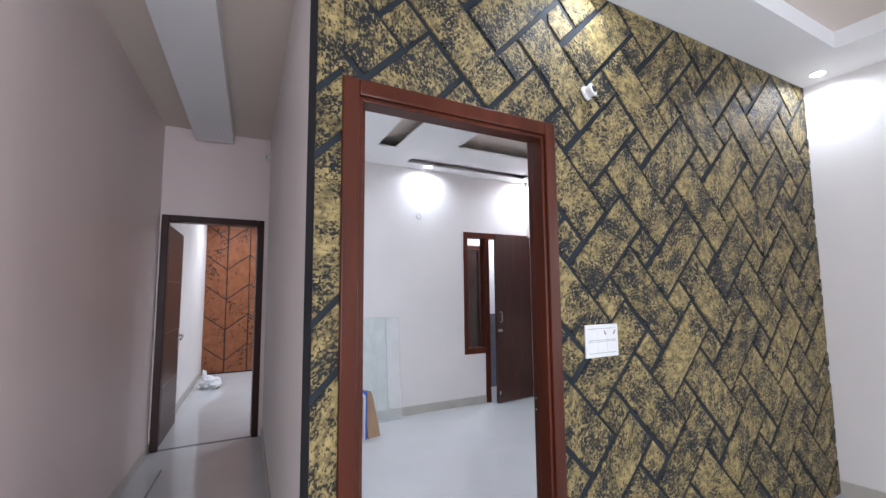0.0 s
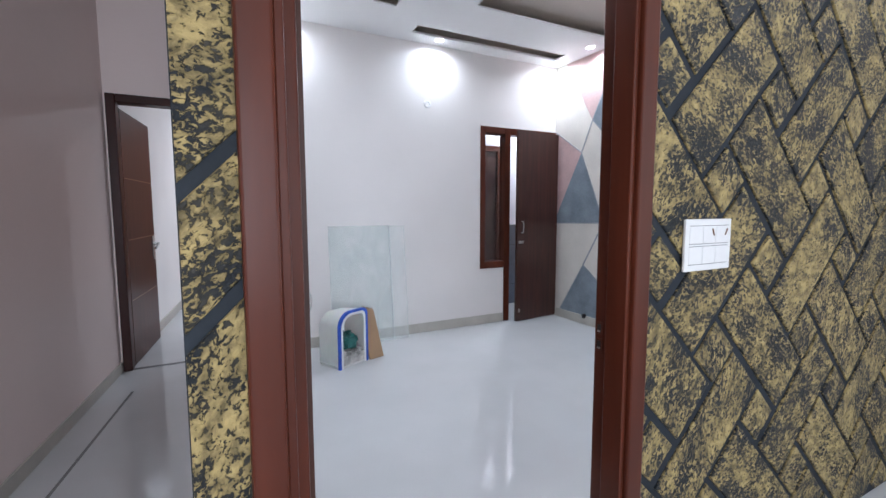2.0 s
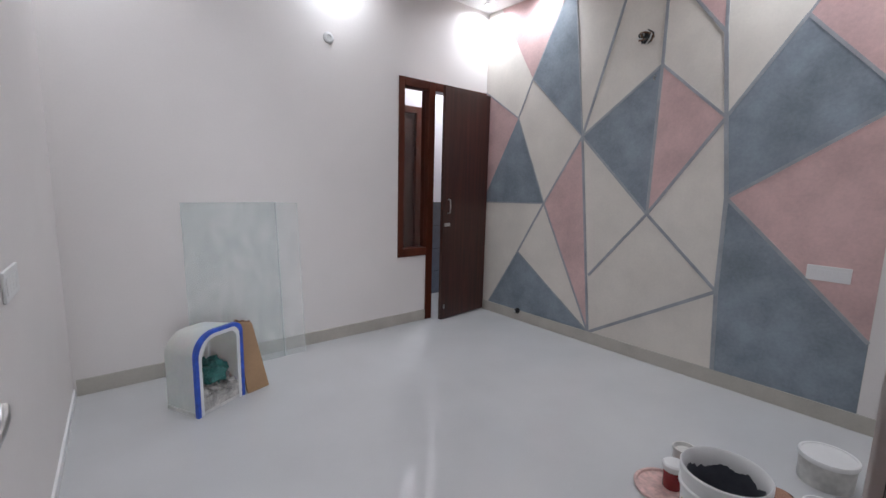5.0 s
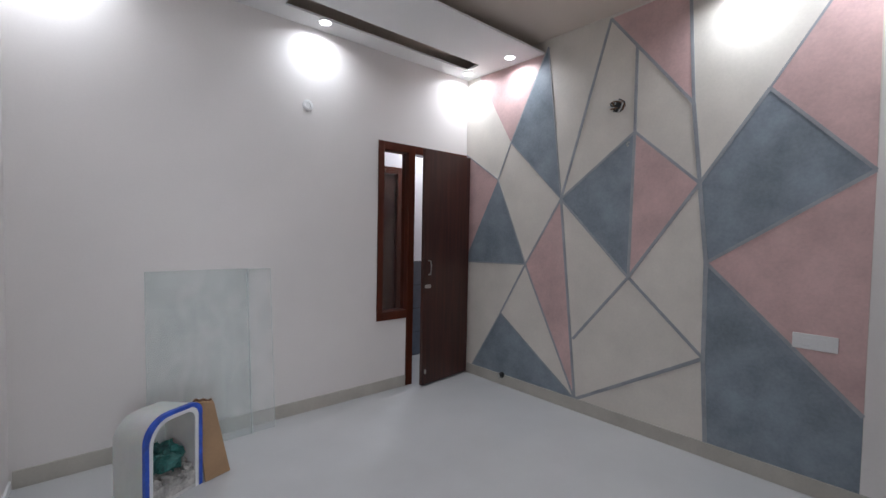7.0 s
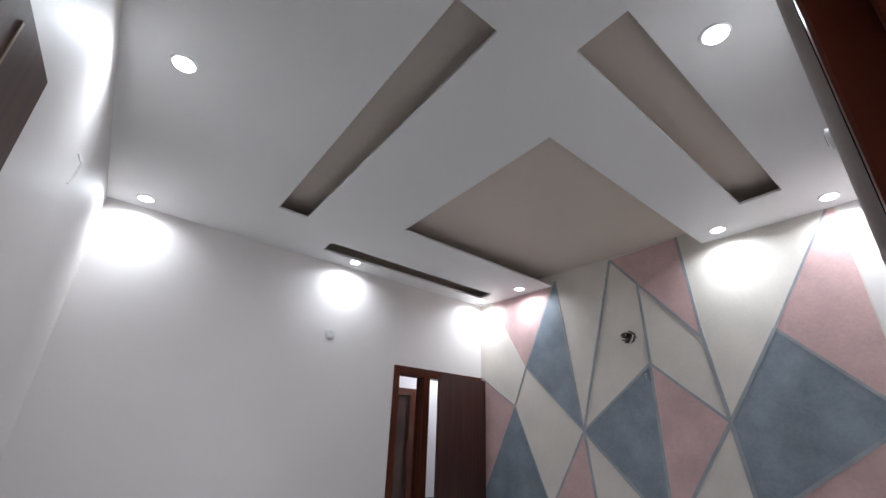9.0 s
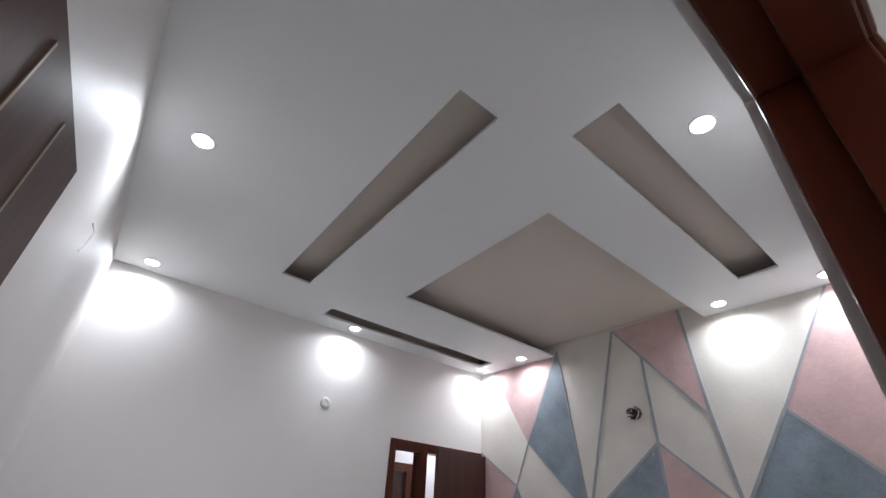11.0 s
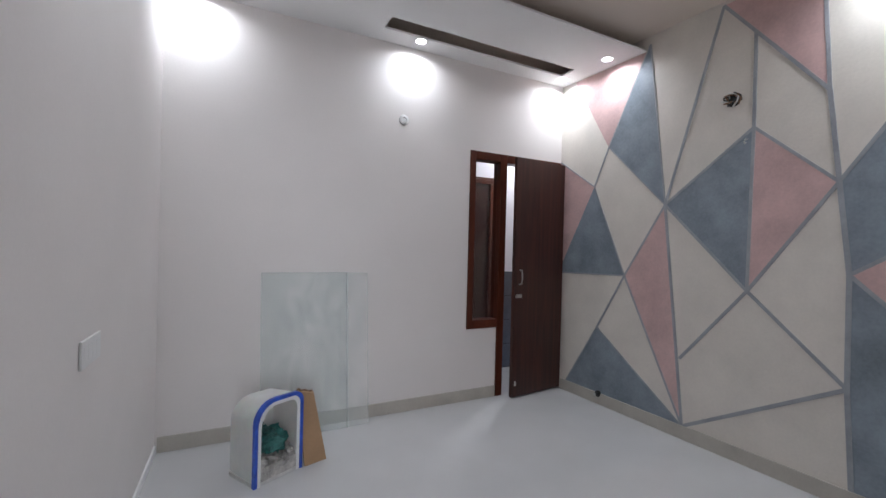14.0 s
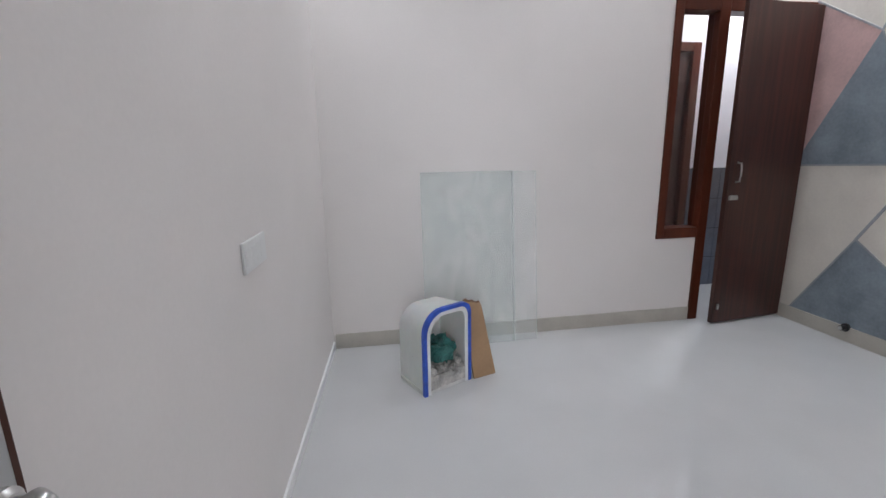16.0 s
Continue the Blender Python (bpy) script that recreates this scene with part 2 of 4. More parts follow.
M_PINKLID = material("pink_smeared_lid", (0.70, 0.47, 0.43), 0.45, var=0.22, scale=16, fine=60, bump=0.1)
M_YELLOW = material("yellow_bucket_label", (0.75, 0.55, 0.03), 0.35, var=0.05, bump=0)
M_RED = material("red_bottle_plastic", (0.26, 0.018, 0.022), 0.25, var=0.1, bump=0)
M_AMBER = clear("amber_glass", (0.72, 0.42, 0.30))
M_GLASS = clear("window_glass", (0.86, 0.86, 0.88))
M_BAG = material("white_carrier_bag", (0.78, 0.78, 0.79), 0.4, var=0.06, scale=14, fine=50, bump=0.4, dist=0.01)
M_LED = emitter("led_diffuser", (0.95, 0.97, 1.0), 14.0)
M_WIREBROWN = material("brown_wire", (0.20, 0.10, 0.05), 0.5, bump=0)
M_WIREWHITE = material("white_wire", (0.7, 0.7, 0.68), 0.5, bump=0)


# ---- mesh helpers ----
def box(bm, x0, x1, y0, y1, z0, z1, m=None):
    m = m or Matrix()
    v = [bm.verts.new(m @ Vector((x, y, z))) for z in (z0, z1) for y in (y0, y1) for x in (x0, x1)]
    for f in ((0, 2, 3, 1), (4, 5, 7, 6), (0, 1, 5, 4), (2, 6, 7, 3), (0, 4, 6, 2), (1, 3, 7, 5)):
        bm.faces.new([v[i] for i in f])
    return bm


def soften(bm, r, seg=2):
    rounded = set(bmesh.ops.bevel(bm, geom=bm.edges[:], offset=r, segments=seg, affect="EDGES", profile=0.5)["faces"])
    for f in bm.faces:
        f.select = f not in rounded
    return bm


def lathe(bm, profile, m=None, seg=32):
    """Rings of (radius, height) round the local z axis; the first and last ring are capped when their radius is not 0."""
    m = m or Matrix()
    rings = []
    for r, h in profile:
        rings.append([bm.verts.new(m @ Vector((r * math.cos(a), r * math.sin(a), h))) for a in (2 * math.pi * i / seg for i in range(seg))])
    for a, b in zip(rings, rings[1:]):
        for i in range(seg):
            bm.faces.new((a[i], a[(i + 1) % seg], b[(i + 1) % seg], b[i]))
    bm.faces.new(rings[0][::-1])
    bm.faces.new(rings[-1])
    return bm


def prism(bm, pts, lift, to3d, inset=0.0):
    """A flat piece over the outline pts, raised by lift from its wall; to3d maps (a, b, height)."""
    cx, cy = sum(p[0] for p in pts) / len(pts), sum(p[1] for p in pts) / len(pts)
    top = []
    for a, b in pts:
        d = math.hypot(a - cx, b - cy) or 1
        top.append((a - (a - cx) / d * inset, b - (b - cy) / d * inset))
    lo = [bm.verts.new(to3d(a, b, 0.0)) for a, b in pts]
    mid = [bm.verts.new(to3d(a, b, lift * 0.6)) for a, b in pts]
    hi = [bm.verts.new(to3d(a, b, lift)) for a, b in top]
    n = len(pts)
    for i in range(n):
        j = (i + 1) % n
        bm.faces.new((lo[i], lo[j], mid[j], mid[i]))
        bm.faces.new((mid[i], mid[j], hi[j], hi[i]))
    bm.faces.new(hi)
    return bm


def tube(bm, path, r, seg=10):
    pts = [Vector(p) for p in path]
    rings = []
    for i, p in enumerate(pts):
        d = (pts[min(i + 1, len(pts) - 1)] - pts[max(i - 1, 0)]).normalized()
        a = d.cross(Vector((0.31, 0.17, 0.93))).normalized()
        b = d.cross(a)
        rings.append([bm.verts.new(p + r * (math.cos(t) * a + math.sin(t) * b)) for t in (2 * math.pi * k / seg for k in range(seg))])
    for a, b in zip(rings, rings[1:]):
        for i in range(seg):
            bm.faces.new((a[i], a[(i + 1) % seg], b[(i + 1) % seg], b[i]))
    bm.faces.new(rings[0][::-1])
    bm.faces.new(rings[-1])
    return bm


def mesh_of(name, bm, mat, smooth=False):
    bmesh.ops.recalc_face_normals(bm, faces=bm.faces[:])
    me = bpy.data.meshes.new(name)
    bm.faces.index_update()
    plane = [f.index for f in bm.faces if f.select]
    bm.to_mesh(me)
    bm.free()
    me.materials.append(mat)
    if smooth:
        me.shade_smooth()
        me.set_sharp_from_angle(angle=radians(40))
        for i in plane:
            me.polygons[i].use_smooth = False
    return me


def part(name, bm, mat, parent, label="", smooth=False):
    ob = new(name, mesh_of(name, bm, mat, smooth))
    ob.parent = parent
    return tagged(ob, label)


def thing(name, label, category, m=None, group="", kind=""):
    ob = new(name)
    ob.matrix_world = m or Matrix()
    return tagged(ob, label, category, group, kind)


def structure(name, bm, mat, label, category):
    return tagged(new(name, mesh_of(name, bm, mat)), label, category, kind="structure")


def along(p0, p1):
    """Local frame of a wall: x runs from p0 to p1, y points to its left, z up."""
    d = Vector((p1[0] - p0[0], p1[1] - p0[1], 0))
    return Matrix.Translation((p0[0], p0[1], 0)) @ Matrix.Rotation(math.atan2(d.y, d.x), 4, "Z"), d.length


def wall(name, p0, p1, thick, z1, mat, label, holes=(), z0=0.0):
    """A wall on the left of the line p0-p1, with openings (a, b, bottom, top) along it."""
    m, length = along(p0, p1)
    bm = bmesh.new()
    at = 0.0
    for a, b, lo, hi in sorted(holes):
        if a > at:
            box(bm, at, a, 0, thick, z0, z1, m)
        if lo > z0:
            box(bm, a, b, 0, thick, z0, lo, m)
        if hi < z1:
            box(bm, a, b, 0, thick, hi, z1, m)
        at = b
    if length > at:
        box(bm, at, length, 0, thick, z0, z1, m)
    return structure(name, bm, mat, label, "wall")


def skirting(p0, p1, side, height=0.094, depth=0.012, spans=None, mat=None):
    m, length = along(p0, p1)
    bm = bmesh.new()
    for a, b in spans or [(0, length)]:
        box(bm, a, b, min(0, side * depth), max(0, side * depth), 0.001, height, m)
    return structure("baseboard", bm, mat or M_SKIRT, "pale low skirting along the wall foot" if mat else "beige tiled skirting along the wall foot", "baseboard")


# ---- structure ----
TOP = 2.93
LEFT = lambda y: 0.16 + 0.1 * (y - 5.24)          # far side of the passage
PASS = lambda y: 0.824 + 0.0775 * (y - 1.975)     # passage side of the bedroom wall
BED = lambda y: 0.985 + 0.0555 * (y - 2.122)      # bedroom side of that wall
GOLD, NEAR, BACK, EAST, LOBBY_E, END, FARY = 1.975, 2.091, 5.145, 4.33, 4.29, 5.22, 9.08
D1_L, D1_R, D1_T = 0.912, 1.845, 2.085

bm = bmesh.new()
box(bm, -1.2, 6.2, -2.4, 9.4, -0.12, 0.0)
structure("floor", bm, M_FLOOR, "glossy pale grey vitrified tile floor", "floor")

wall("wall_gold", (0.824, GOLD), (4.45, GOLD), NEAR - GOLD, TOP, M_GROUT, "dark grooved feature wall with gold rubbed blocks", [(D1_L - 0.824, D1_R - 0.824, 0, D1_T)])
bm = bmesh.new()
box(bm, D1_R - 0.004, D1_R, 2.081, NEAR + 0.0005, 0, D1_T)
box(bm, D1_L, D1_R - 0.004, 2.081, NEAR + 0.0005, D1_T - 0.004, D1_T)
box(bm, D1_L, D1_R, NEAR + 0.0005, NEAR + 0.004, D1_T, TOP)
box(bm, D1_R, 4.335, NEAR + 0.0005, NEAR + 0.004, 0, TOP)
structure("wall_near_plaster", bm, M_WALL, "cream plaster on the bedroom side of the feature wall", "wall")

# wall between the passage and the bedroom
bm = bmesh.new()
q = [(PASS(GOLD + 0.002), GOLD + 0.002), (PASS(END), END), (BED(END), END), (BED(NEAR), NEAR), (0.905, NEAR), (0.905, GOLD + 0.02)]
lo = [bm.verts.new((x, y, 0)) for x, y in q]
hi = [bm.verts.new((x, y, TOP)) for x, y in q]
for i in range(6):
    bm.faces.new((lo[i], lo[(i + 1) % 6], hi[(i + 1) % 6], hi[i]))
bm.faces.new(hi)
structure("wall_passage", bm, M_WALL, "cream painted wall between passage and bedroom", "wall")

wall("wall_left", (LEFT(-2.2), -2.2), (LEFT(END + 0.06), END + 0.06), 0.15, TOP, M_PINKWALL, "pale pinkish painted passage wall")
wall("wall_far_west", (LEFT(END + 0.06), END + 0.06), (LEFT(9.2), 9.2), 0.15, TOP, M_WALL, "white painted far room wall")
wall("wall_passage_end", (LEFT(END), END), (1.25, END), 0.115, TOP, M_PINKWALL, "painted wall over the passage door", [(0.172 - LEFT(END), 1.035 - LEFT(END), 0, 2.08)])
W_L, W_R, DR_R = 3.325, 3.655, 4.322
wall("wall_back", (1.13, BACK), (4.45, BACK), 0.115, TOP, M_WALL, "cream painted bedroom wall", [(W_L - 1.13, 3.70 - 1.13, 0.6, 2.1), (3.70 - 1.13, DR_R - 1.13, 0, 2.1)])
wall_pattern = wall("wall_pattern", (EAST, NEAR - 0.1), (EAST, 5.3), -0.12, TOP, M_CREAM, "cream wall with painted pink and blue triangles")
# both lobby openings are unseen, added to hold the fill lamps
wall("wall_lobby_east", (LOBBY_E, -2.2), (LOBBY_E, GOLD), -0.12, TOP, M_WALL, "cream painted lobby wall with an added opening for fill light", [(0.2, 2.0, 0.3, 2.4)])
wall("wall_lobby_south", (-0.8, -2.2), (4.5, -2.2), -0.12, TOP, M_WALL, "cream painted lobby wall with an added wide opening for fill light", [(0.4, 2.1, 0.35, 2.45)])
wall("wall_far", (0.3, FARY), (4.6, FARY), 0.12, TOP, M_GROUT, "dark grooved wall behind copper blocks")
wall("wall_far_east", (3.2, 6.1), (3.2, FARY), -0.12, TOP, M_WALL, "cream painted far room wall")
wall("wall_far_south", (1.25, END + 0.115), (3.3, END + 0.96), -0.02, TOP, M_WALL, "cream painted far room wall")
# wash room behind the bedroom
wall("wall_bath_back", (2.9, 5.86), (5.2, 5.86), 0.1, TOP, M_BATHWALL, "white wash room wall", [(3.05 - 2.9, 4.075 - 2.9, 0, 2.0)])
wall("wall_bath_west", (2.95, 5.26), (2.95, 5.9), 0.1, TOP, M_BATHWALL, "white wash room wall")
wall("wall_bath_east", (5.1, 5.2), (5.1, 5.9), -0.1, TOP, M_BATHWALL, "white wash room wall")

# ceilings
SHEAR = 0.057


def ceiling(name, xs, ys, holes, z0, z1, shear, y_ref, mat, label):
    """A dropped board with rectangular recesses cut through it."""
    xs, ys = sorted(set(xs + [h[0] for h in holes] + [h[1] for h in holes])), sorted(set(ys + [h[2] for h in holes] + [h[3] for h in holes]))
    open_at = lambda i, j: not (0 <= i < len(xs) - 1 and 0 <= j < len(ys) - 1) or any(h[0] <= xs[i] < h[1] and h[2] <= ys[j] < h[3] for h in holes)
    bm = bmesh.new()
    made = {}

    def v(i, j, z):
        key = (i, j, z)
        if key not in made:
            made[key] = bm.verts.new((xs[i] + shear * (ys[j] - y_ref), ys[j], z))
        return made[key]

    for i in range(len(xs) - 1):
        for j in range(len(ys) - 1):
            if open_at(i, j):
                continue
            for z in (z0, z1):
                bm.faces.new((v(i, j, z), v(i, j + 1, z), v(i + 1, j + 1, z), v(i + 1, j, z)))
            for di, dj, a, b in ((-1, 0, (i, j), (i, j + 1)), (1, 0, (i + 1, j), (i + 1, j + 1)), (0, -1, (i, j), (i + 1, j)), (0, 1, (i, j + 1), (i + 1, j + 1))):
                if open_at(i + di, j + dj):
                    bm.faces.new((v(*a, z0), v(*b, z0), v(*b, z1), v(*a, z1)))
    return structure(name, bm, mat, label, "ceiling")


SQ, S1, S2, S3 = (2.61, 4.7, 3.012, 4.26), (1.846, 2.035, 2.785, 4.55), (2.31, 3.905, 2.45, 2.655), (2.315, 3.965, 4.792, 4.955)
ceiling("ceiling_bedroom", [0.93, 4.7], [2.0, 5.2], [SQ, S1, S2, S3], ROOM_CEIL, ROOM_CEIL + 0.013, SHEAR, 2.122, M_CEIL, "white false ceiling with recessed slots and a square tray")
bm = bmesh.new()
box(bm, 0.7, 4.6, 2.05, 5.25, SLAB + 0.004, 3.05)
structure("ceiling_bedroom_upper", bm, M_TAN, "beige ceiling seen inside the recesses", "ceiling")
ceiling("ceiling_lobby", [0.75, 4.4], [-2.3, 1.98], [(1.3, 3.83, -1.2, 1.625)], LOBBY_CEIL, SLAB, 0.0, 0, M_CEIL, "white false ceiling with a square tray")
bm = bmesh.new()
box(bm, -1.2, 4.6, -2.4, 2.045, SLAB, 3.05)
box(bm, -0.9, 1.26, 2.05, 5.33, SLAB, 3.05)
structure("ceiling_lobby_upper", bm, M_TAN, "beige ceiling over passage and lobby", "ceiling")
bm = bmesh.new()
m, length = along((0.05, 1.2), (0.41, 5.16))
box(bm, 0, length, -0.32, 0, 2.80, SLAB, m)
structure("ceiling_passage_strip", bm, M_CEIL, "white dropped ceiling strip along the passage", "ceiling")
bm = bmesh.new()
box(bm, 0.0, 3.4, 5.33, 9.3, 2.80, 3.05)
box(bm, 2.8, 5.3, 5.26, 6.1, 2.815, 3.05)
structure("ceiling_far_room", bm, M_CEIL, "white ceiling of the far room", "ceiling")

# skirtings
skirting((BED(NEAR + 0.01), NEAR + 0.01), (BED(BACK), BACK), -1, 0.045, 0.01, mat=M_CEIL)
skirting((1.155, BACK), (3.66, BACK), -1, spans=[(0.012, 2.47)])
skirting((EAST, 2.13), (EAST, 5.14), 1)
skirting((PASS(2.0), 2.0), (PASS(END), END), 1, 0.075)
skirting((LEFT(-2), -2), (LEFT(END), END), -1, 0.075)
skirting((LEFT(5.4), 5.4), (LEFT(9.05), 9.05), -1)
skirting((LOBBY_E, -2.1), (LOBBY_E, GOLD - 0.01), 1)
bm = bmesh.new()
m, length = along((0.08, 2.9), (0.288, 4.735))
box(bm, 0, length, -0.014, 0, 0.0, 0.002, m)
box(bm, 0, 0.9, -0.02, 0.02, -0.01, 0.003, pose(0.155, 5.24, 0, 0, 0, 0))
structure("floor_inlay", bm, M_STRIP, "thin grey inlay line in the passage floor", "floor")


# ---- door frames, doors and window ----
def door_frame(name, x0, x1, top, y0, y1, wide, mat, label, stop=None, foot=0.0):
    """Two posts and a head with a rebate; the posts stand between x0 and x1, front at y0."""
    ob = thing(name, label, "door frame", pose(x0, y0, 0), kind="structure")
    w, d = x1 - x0, y1 - y0
    for nm, a, b, c, e in (("post", 0, wide, foot, top), ("post", w - wide, w, foot, top), ("head", wide, w - wide, top - wide, top)):
        bm = bmesh.new()
        box(bm, a, b, 0, d, c, e)
        soften(bm, 0.006)
        part(nm, bm, mat, ob, smooth=True)
    if stop:
        s, sy0, sy1 = stop
        for a, b, c, e in ((wide, wide + s, foot, top - wide), (w - wide - s, w - wide, foot, top - wide), (wide + s, w - wide - s, top - wide - s, top - wide)):
            bm = bmesh.new()
            box(bm, a, b, sy0, sy1, c, e)
            soften(bm, 0.003)
            part("stop", bm, mat, ob, smooth=True)
    return ob


def lever_handle(parent, x, y, z, side, reach):
    """A long steel backplate with a lever; side is the way it faces along local y, reach the way the lever points along local x."""
    bm = bmesh.new()
    box(bm, x - 0.021, x + 0.021, min(y, y + side * 0.007), max(y, y + side * 0.007), z - 0.145, z + 0.075)
    soften(bm, 0.003)
    plate = part("handle_plate", bm, M_CHROME, parent, "brushed steel back plate", True)
    bm = bmesh.new()
    bend = [(0, 0.005, 0), (0, 0.036, 0), (-0.004, 0.050, 0.004), (0.002, 0.062, 0.006), (0.016, 0.066, 0.0), (0.036, 0.064, -0.012), (0.06, 0.057, -0.026), (0.08, 0.048, -0.036)]
    tube(bm, [(x + reach * a, y + side * b * 0.72, z + c) for a, b, c in bend], 0.0105, 14)
    part("lever", bm, M_CHROME, plate, "curved steel lever", True)
    bm = bmesh.new()
    lathe(bm, [(0.018, 0), (0.018, 0.008), (0.013, 0.013)], Matrix.Translation((x, y + side * 0.006, z)) @ Matrix.Rotation(-side * math.pi / 2, 4, "X"), 20)
    part("rose", bm, M_CHROME, plate, "", True)
    bm = bmesh.new()
    box(bm, x - 0.004, x + 0.004, min(y, y + side * 0.0085), max(y, y + side * 0.0085), z - 0.095, z - 0.075)
    part("keyhole", bm, M_BLACK, plate)
    for dz in (-0.13, 0.06):
        bm = bmesh.new()
        lathe(bm, [(0.004, 0), (0.0035, 0.0015)], Matrix.Translation((x, y + side * 0.007, z + dz)) @ Matrix.Rotation(-side * math.pi / 2, 4, "X"), 12)
        part("screw", bm, M_GROOVE, plate)


def leaf(name, hinge, angle, width, height, thick, mat, label, grooves=(), foot=0.008, groove_end=None):
    """A door leaf; local x runs from the hinge to the free edge, local -y is the face towards the room."""
    ob = thing(name, label, "door", pose(hinge[0], hinge[1], 0, 0, 0, angle), kind="structure")
    bm = bmesh.new()
    box(bm, 0, width, 0, thick, foot, height)
    soften(bm, 0.002)
    slab = part("door_leaf", bm, mat, ob, smooth=True)
    for z in grooves:
        bm = bmesh.new()
        box(bm, 0.02, groove_end or width - 0.02, -0.0012, 0.0, z - 0.003, z + 0.003)
        part("groove", bm, M_GROOVE, slab, "thin pale groove line")
    return ob


frame1 = door_frame("door_frame_1", D1_L - 0.003, D1_R + 0.003, D1_T + 0.002, GOLD - 0.022, 2.079, 0.058, M_FRAME, "glossy mahogany painted bedroom door frame", (0.016, 0.012, 0.075))
bm = bmesh.new()
box(bm, 0.0585, 0.103, 0.0755, 0.148, 0.0, 2.04)
soften(bm, 0.004)
part("hinge_post", bm, M_FRAME, frame1, smooth=True)
for z in (0.914, 0.868):
    bm = bmesh.new()
    box(bm, D1_R - D1_L - 0.0533, D1_R - D1_L - 0.0515, 0.098, 0.118, z - 0.017, z + 0.017)
    soften(bm, 0.001, 1)
    part("strike_plate", bm, M_FRAME, frame1, "painted strike plate")
    bm = bmesh.new()
    box(bm, D1_R - D1_L - 0.0537, D1_R - D1_L - 0.0532, 0.102, 0.114, z - 0.011, z + 0.011)
    part("keep_hole", bm, M_BLACK, frame1)
    # bright steel sliver put in as the small glint on the dark keep
    bm = bmesh.new()
    box(bm, D1_R - D1_L - 0.0541, D1_R - D1_L - 0.0536, 0.103, 0.113, z - 0.011, z - 0.006)
    part("keep_lip", bm, M_CHROME, frame1, "steel sliver drawn as a glint")
for z in (0.795, 1.322):
    bm = bmesh.new()
    box(bm, 0.1025, 0.1045, 0.088, 0.136, z - 0.042, z + 0.042)
    soften(bm, 0.001, 1)
    flap = part("hinge_flap", bm, M_FRAME, frame1, "painted-over hinge flap", True)
    for dz in (-0.026, 0.026):
        bm = bmesh.new()
        lathe(bm, [(0.004, 0), (0.003, 0.0015)], Matrix.Translation((0.1044, 0.112, z + dz)) @ Matrix.Rotation(math.pi / 2, 4, "Y"), 10)
        part("screw", bm, M_CHROME, flap)

door1 = leaf("door_1", (1.034, 2.108), 84.0, 0.80, 2.03, 0.035, M_LEAF, "dark walnut laminate door standing open against the wall", (0.42, 1.05, 1.65), groove_end=0.48)
lever_handle(door1, 0.766, 0.0, 0.915, -1, -1)
for gx in (0.48, 0.635):
    bm = bmesh.new()
    box(bm, gx - 0.003, gx + 0.003, -0.0014, 0.0, 0.03, 2.0)
    part("groove", bm, M_GROOVE, door1.children[0], "thin pale groove line")
frame2 = door_frame("door_frame_2", 0.17, 1.037, 2.082, END - 0.018, END + 0.105, 0.06, M_DARKFRAME, "dark brown passage door frame")
door2 = leaf("door_2", (0.232, END + 0.108), 84.0, 0.80, 2.0, 0.035, M_LEAF2, "dark red-brown door standing open into the far room", (0.52, 1.0, 1.48))
lever_handle(door2, 0.74, 0.0, 0.92, -1, -1)

# joined door and side window of the wash room
frame3 = thing("window_1", "mahogany framed fixed side window beside the wash room door", "window", pose(W_L, BACK - 0.012, 0), kind="structure")
ww = 3.70 - W_L
for nm, a, b, c, e in (("jamb", 0, 0.055, 0.6, 2.1), ("jamb", ww - 0.07, ww, 0.0, 2.1), ("head", 0.055, ww - 0.07, 2.03, 2.1), ("sill", 0.055, ww - 0.07, 0.6, 0.672)):
    bm = bmesh.new()
    box(bm, a, b, 0, 0.11, c, e)
    soften(bm, 0.005)
    part(nm, bm, M_FRAME, frame3, smooth=True)
bm = bmesh.new()
box(bm, 0.05, ww - 0.065, 0.05, 0.055, 0.665, 2.035)
pane = part("pane", bm, M_GLASS, frame3, "clear glass pane")
pane.visible_shadow = False
frame4 = thing("door_frame_3", "mahogany wash room door frame", "door frame", pose(3.70, BACK - 0.012, 0), kind="structure")
for nm, a, b, c, e in (("post", 0.57, 0.625, 0.0, 2.1), ("head", 0.0, 0.57, 2.03, 2.1)):
    bm = bmesh.new()
    box(bm, a, b, 0, 0.11, c, e)
    soften(bm, 0.005)
    part(nm, bm, M_FRAME, frame4, smooth=True)
door3 = thing("door_3", "dark red-brown laminate wash room door, slightly ajar", "door", pose(4.318, BACK - 0.03, 0, 0, 0, 186.5), kind="structure")
bm = bmesh.new()
box(bm, 0, 0.612, 0.002, 0.034, 0.012, 2.068)
soften(bm, 0.002)
slab = part("door_leaf", bm, M_LEAF2, door3, smooth=True)
bm = bmesh.new()
tube(bm, [(0.55, 0.033, 0.98), (0.55, 0.06, 0.985), (0.55, 0.066, 1.03), (0.55, 0.066, 1.06), (0.55, 0.06, 1.10), (0.55, 0.033, 1.105)], 0.006, 10)
part("pull_handle", bm, M_CHROME, door3, "small steel pull handle", True)
bm = bmesh.new()
box(bm, 0.53, 0.595, 0.033, 0.05, 0.865, 0.895)
soften(bm, 0.004)
part("latch", bm, M_CHROME, door3, "steel sliding latch", True)
bm = bmesh.new()
box(bm, 0.57, 0.585, 0.033, 0.045, 0.11, 0.15)
soften(bm, 0.003)
part("bolt", bm, M_CHROME, door3, "small steel bolt", True)

frame5 = door_frame("door_frame_4", 3.045, 4.08, 2.02, 5.835, 5.95, 0.07, M_FRAME, "mahogany door frame inside the wash room")
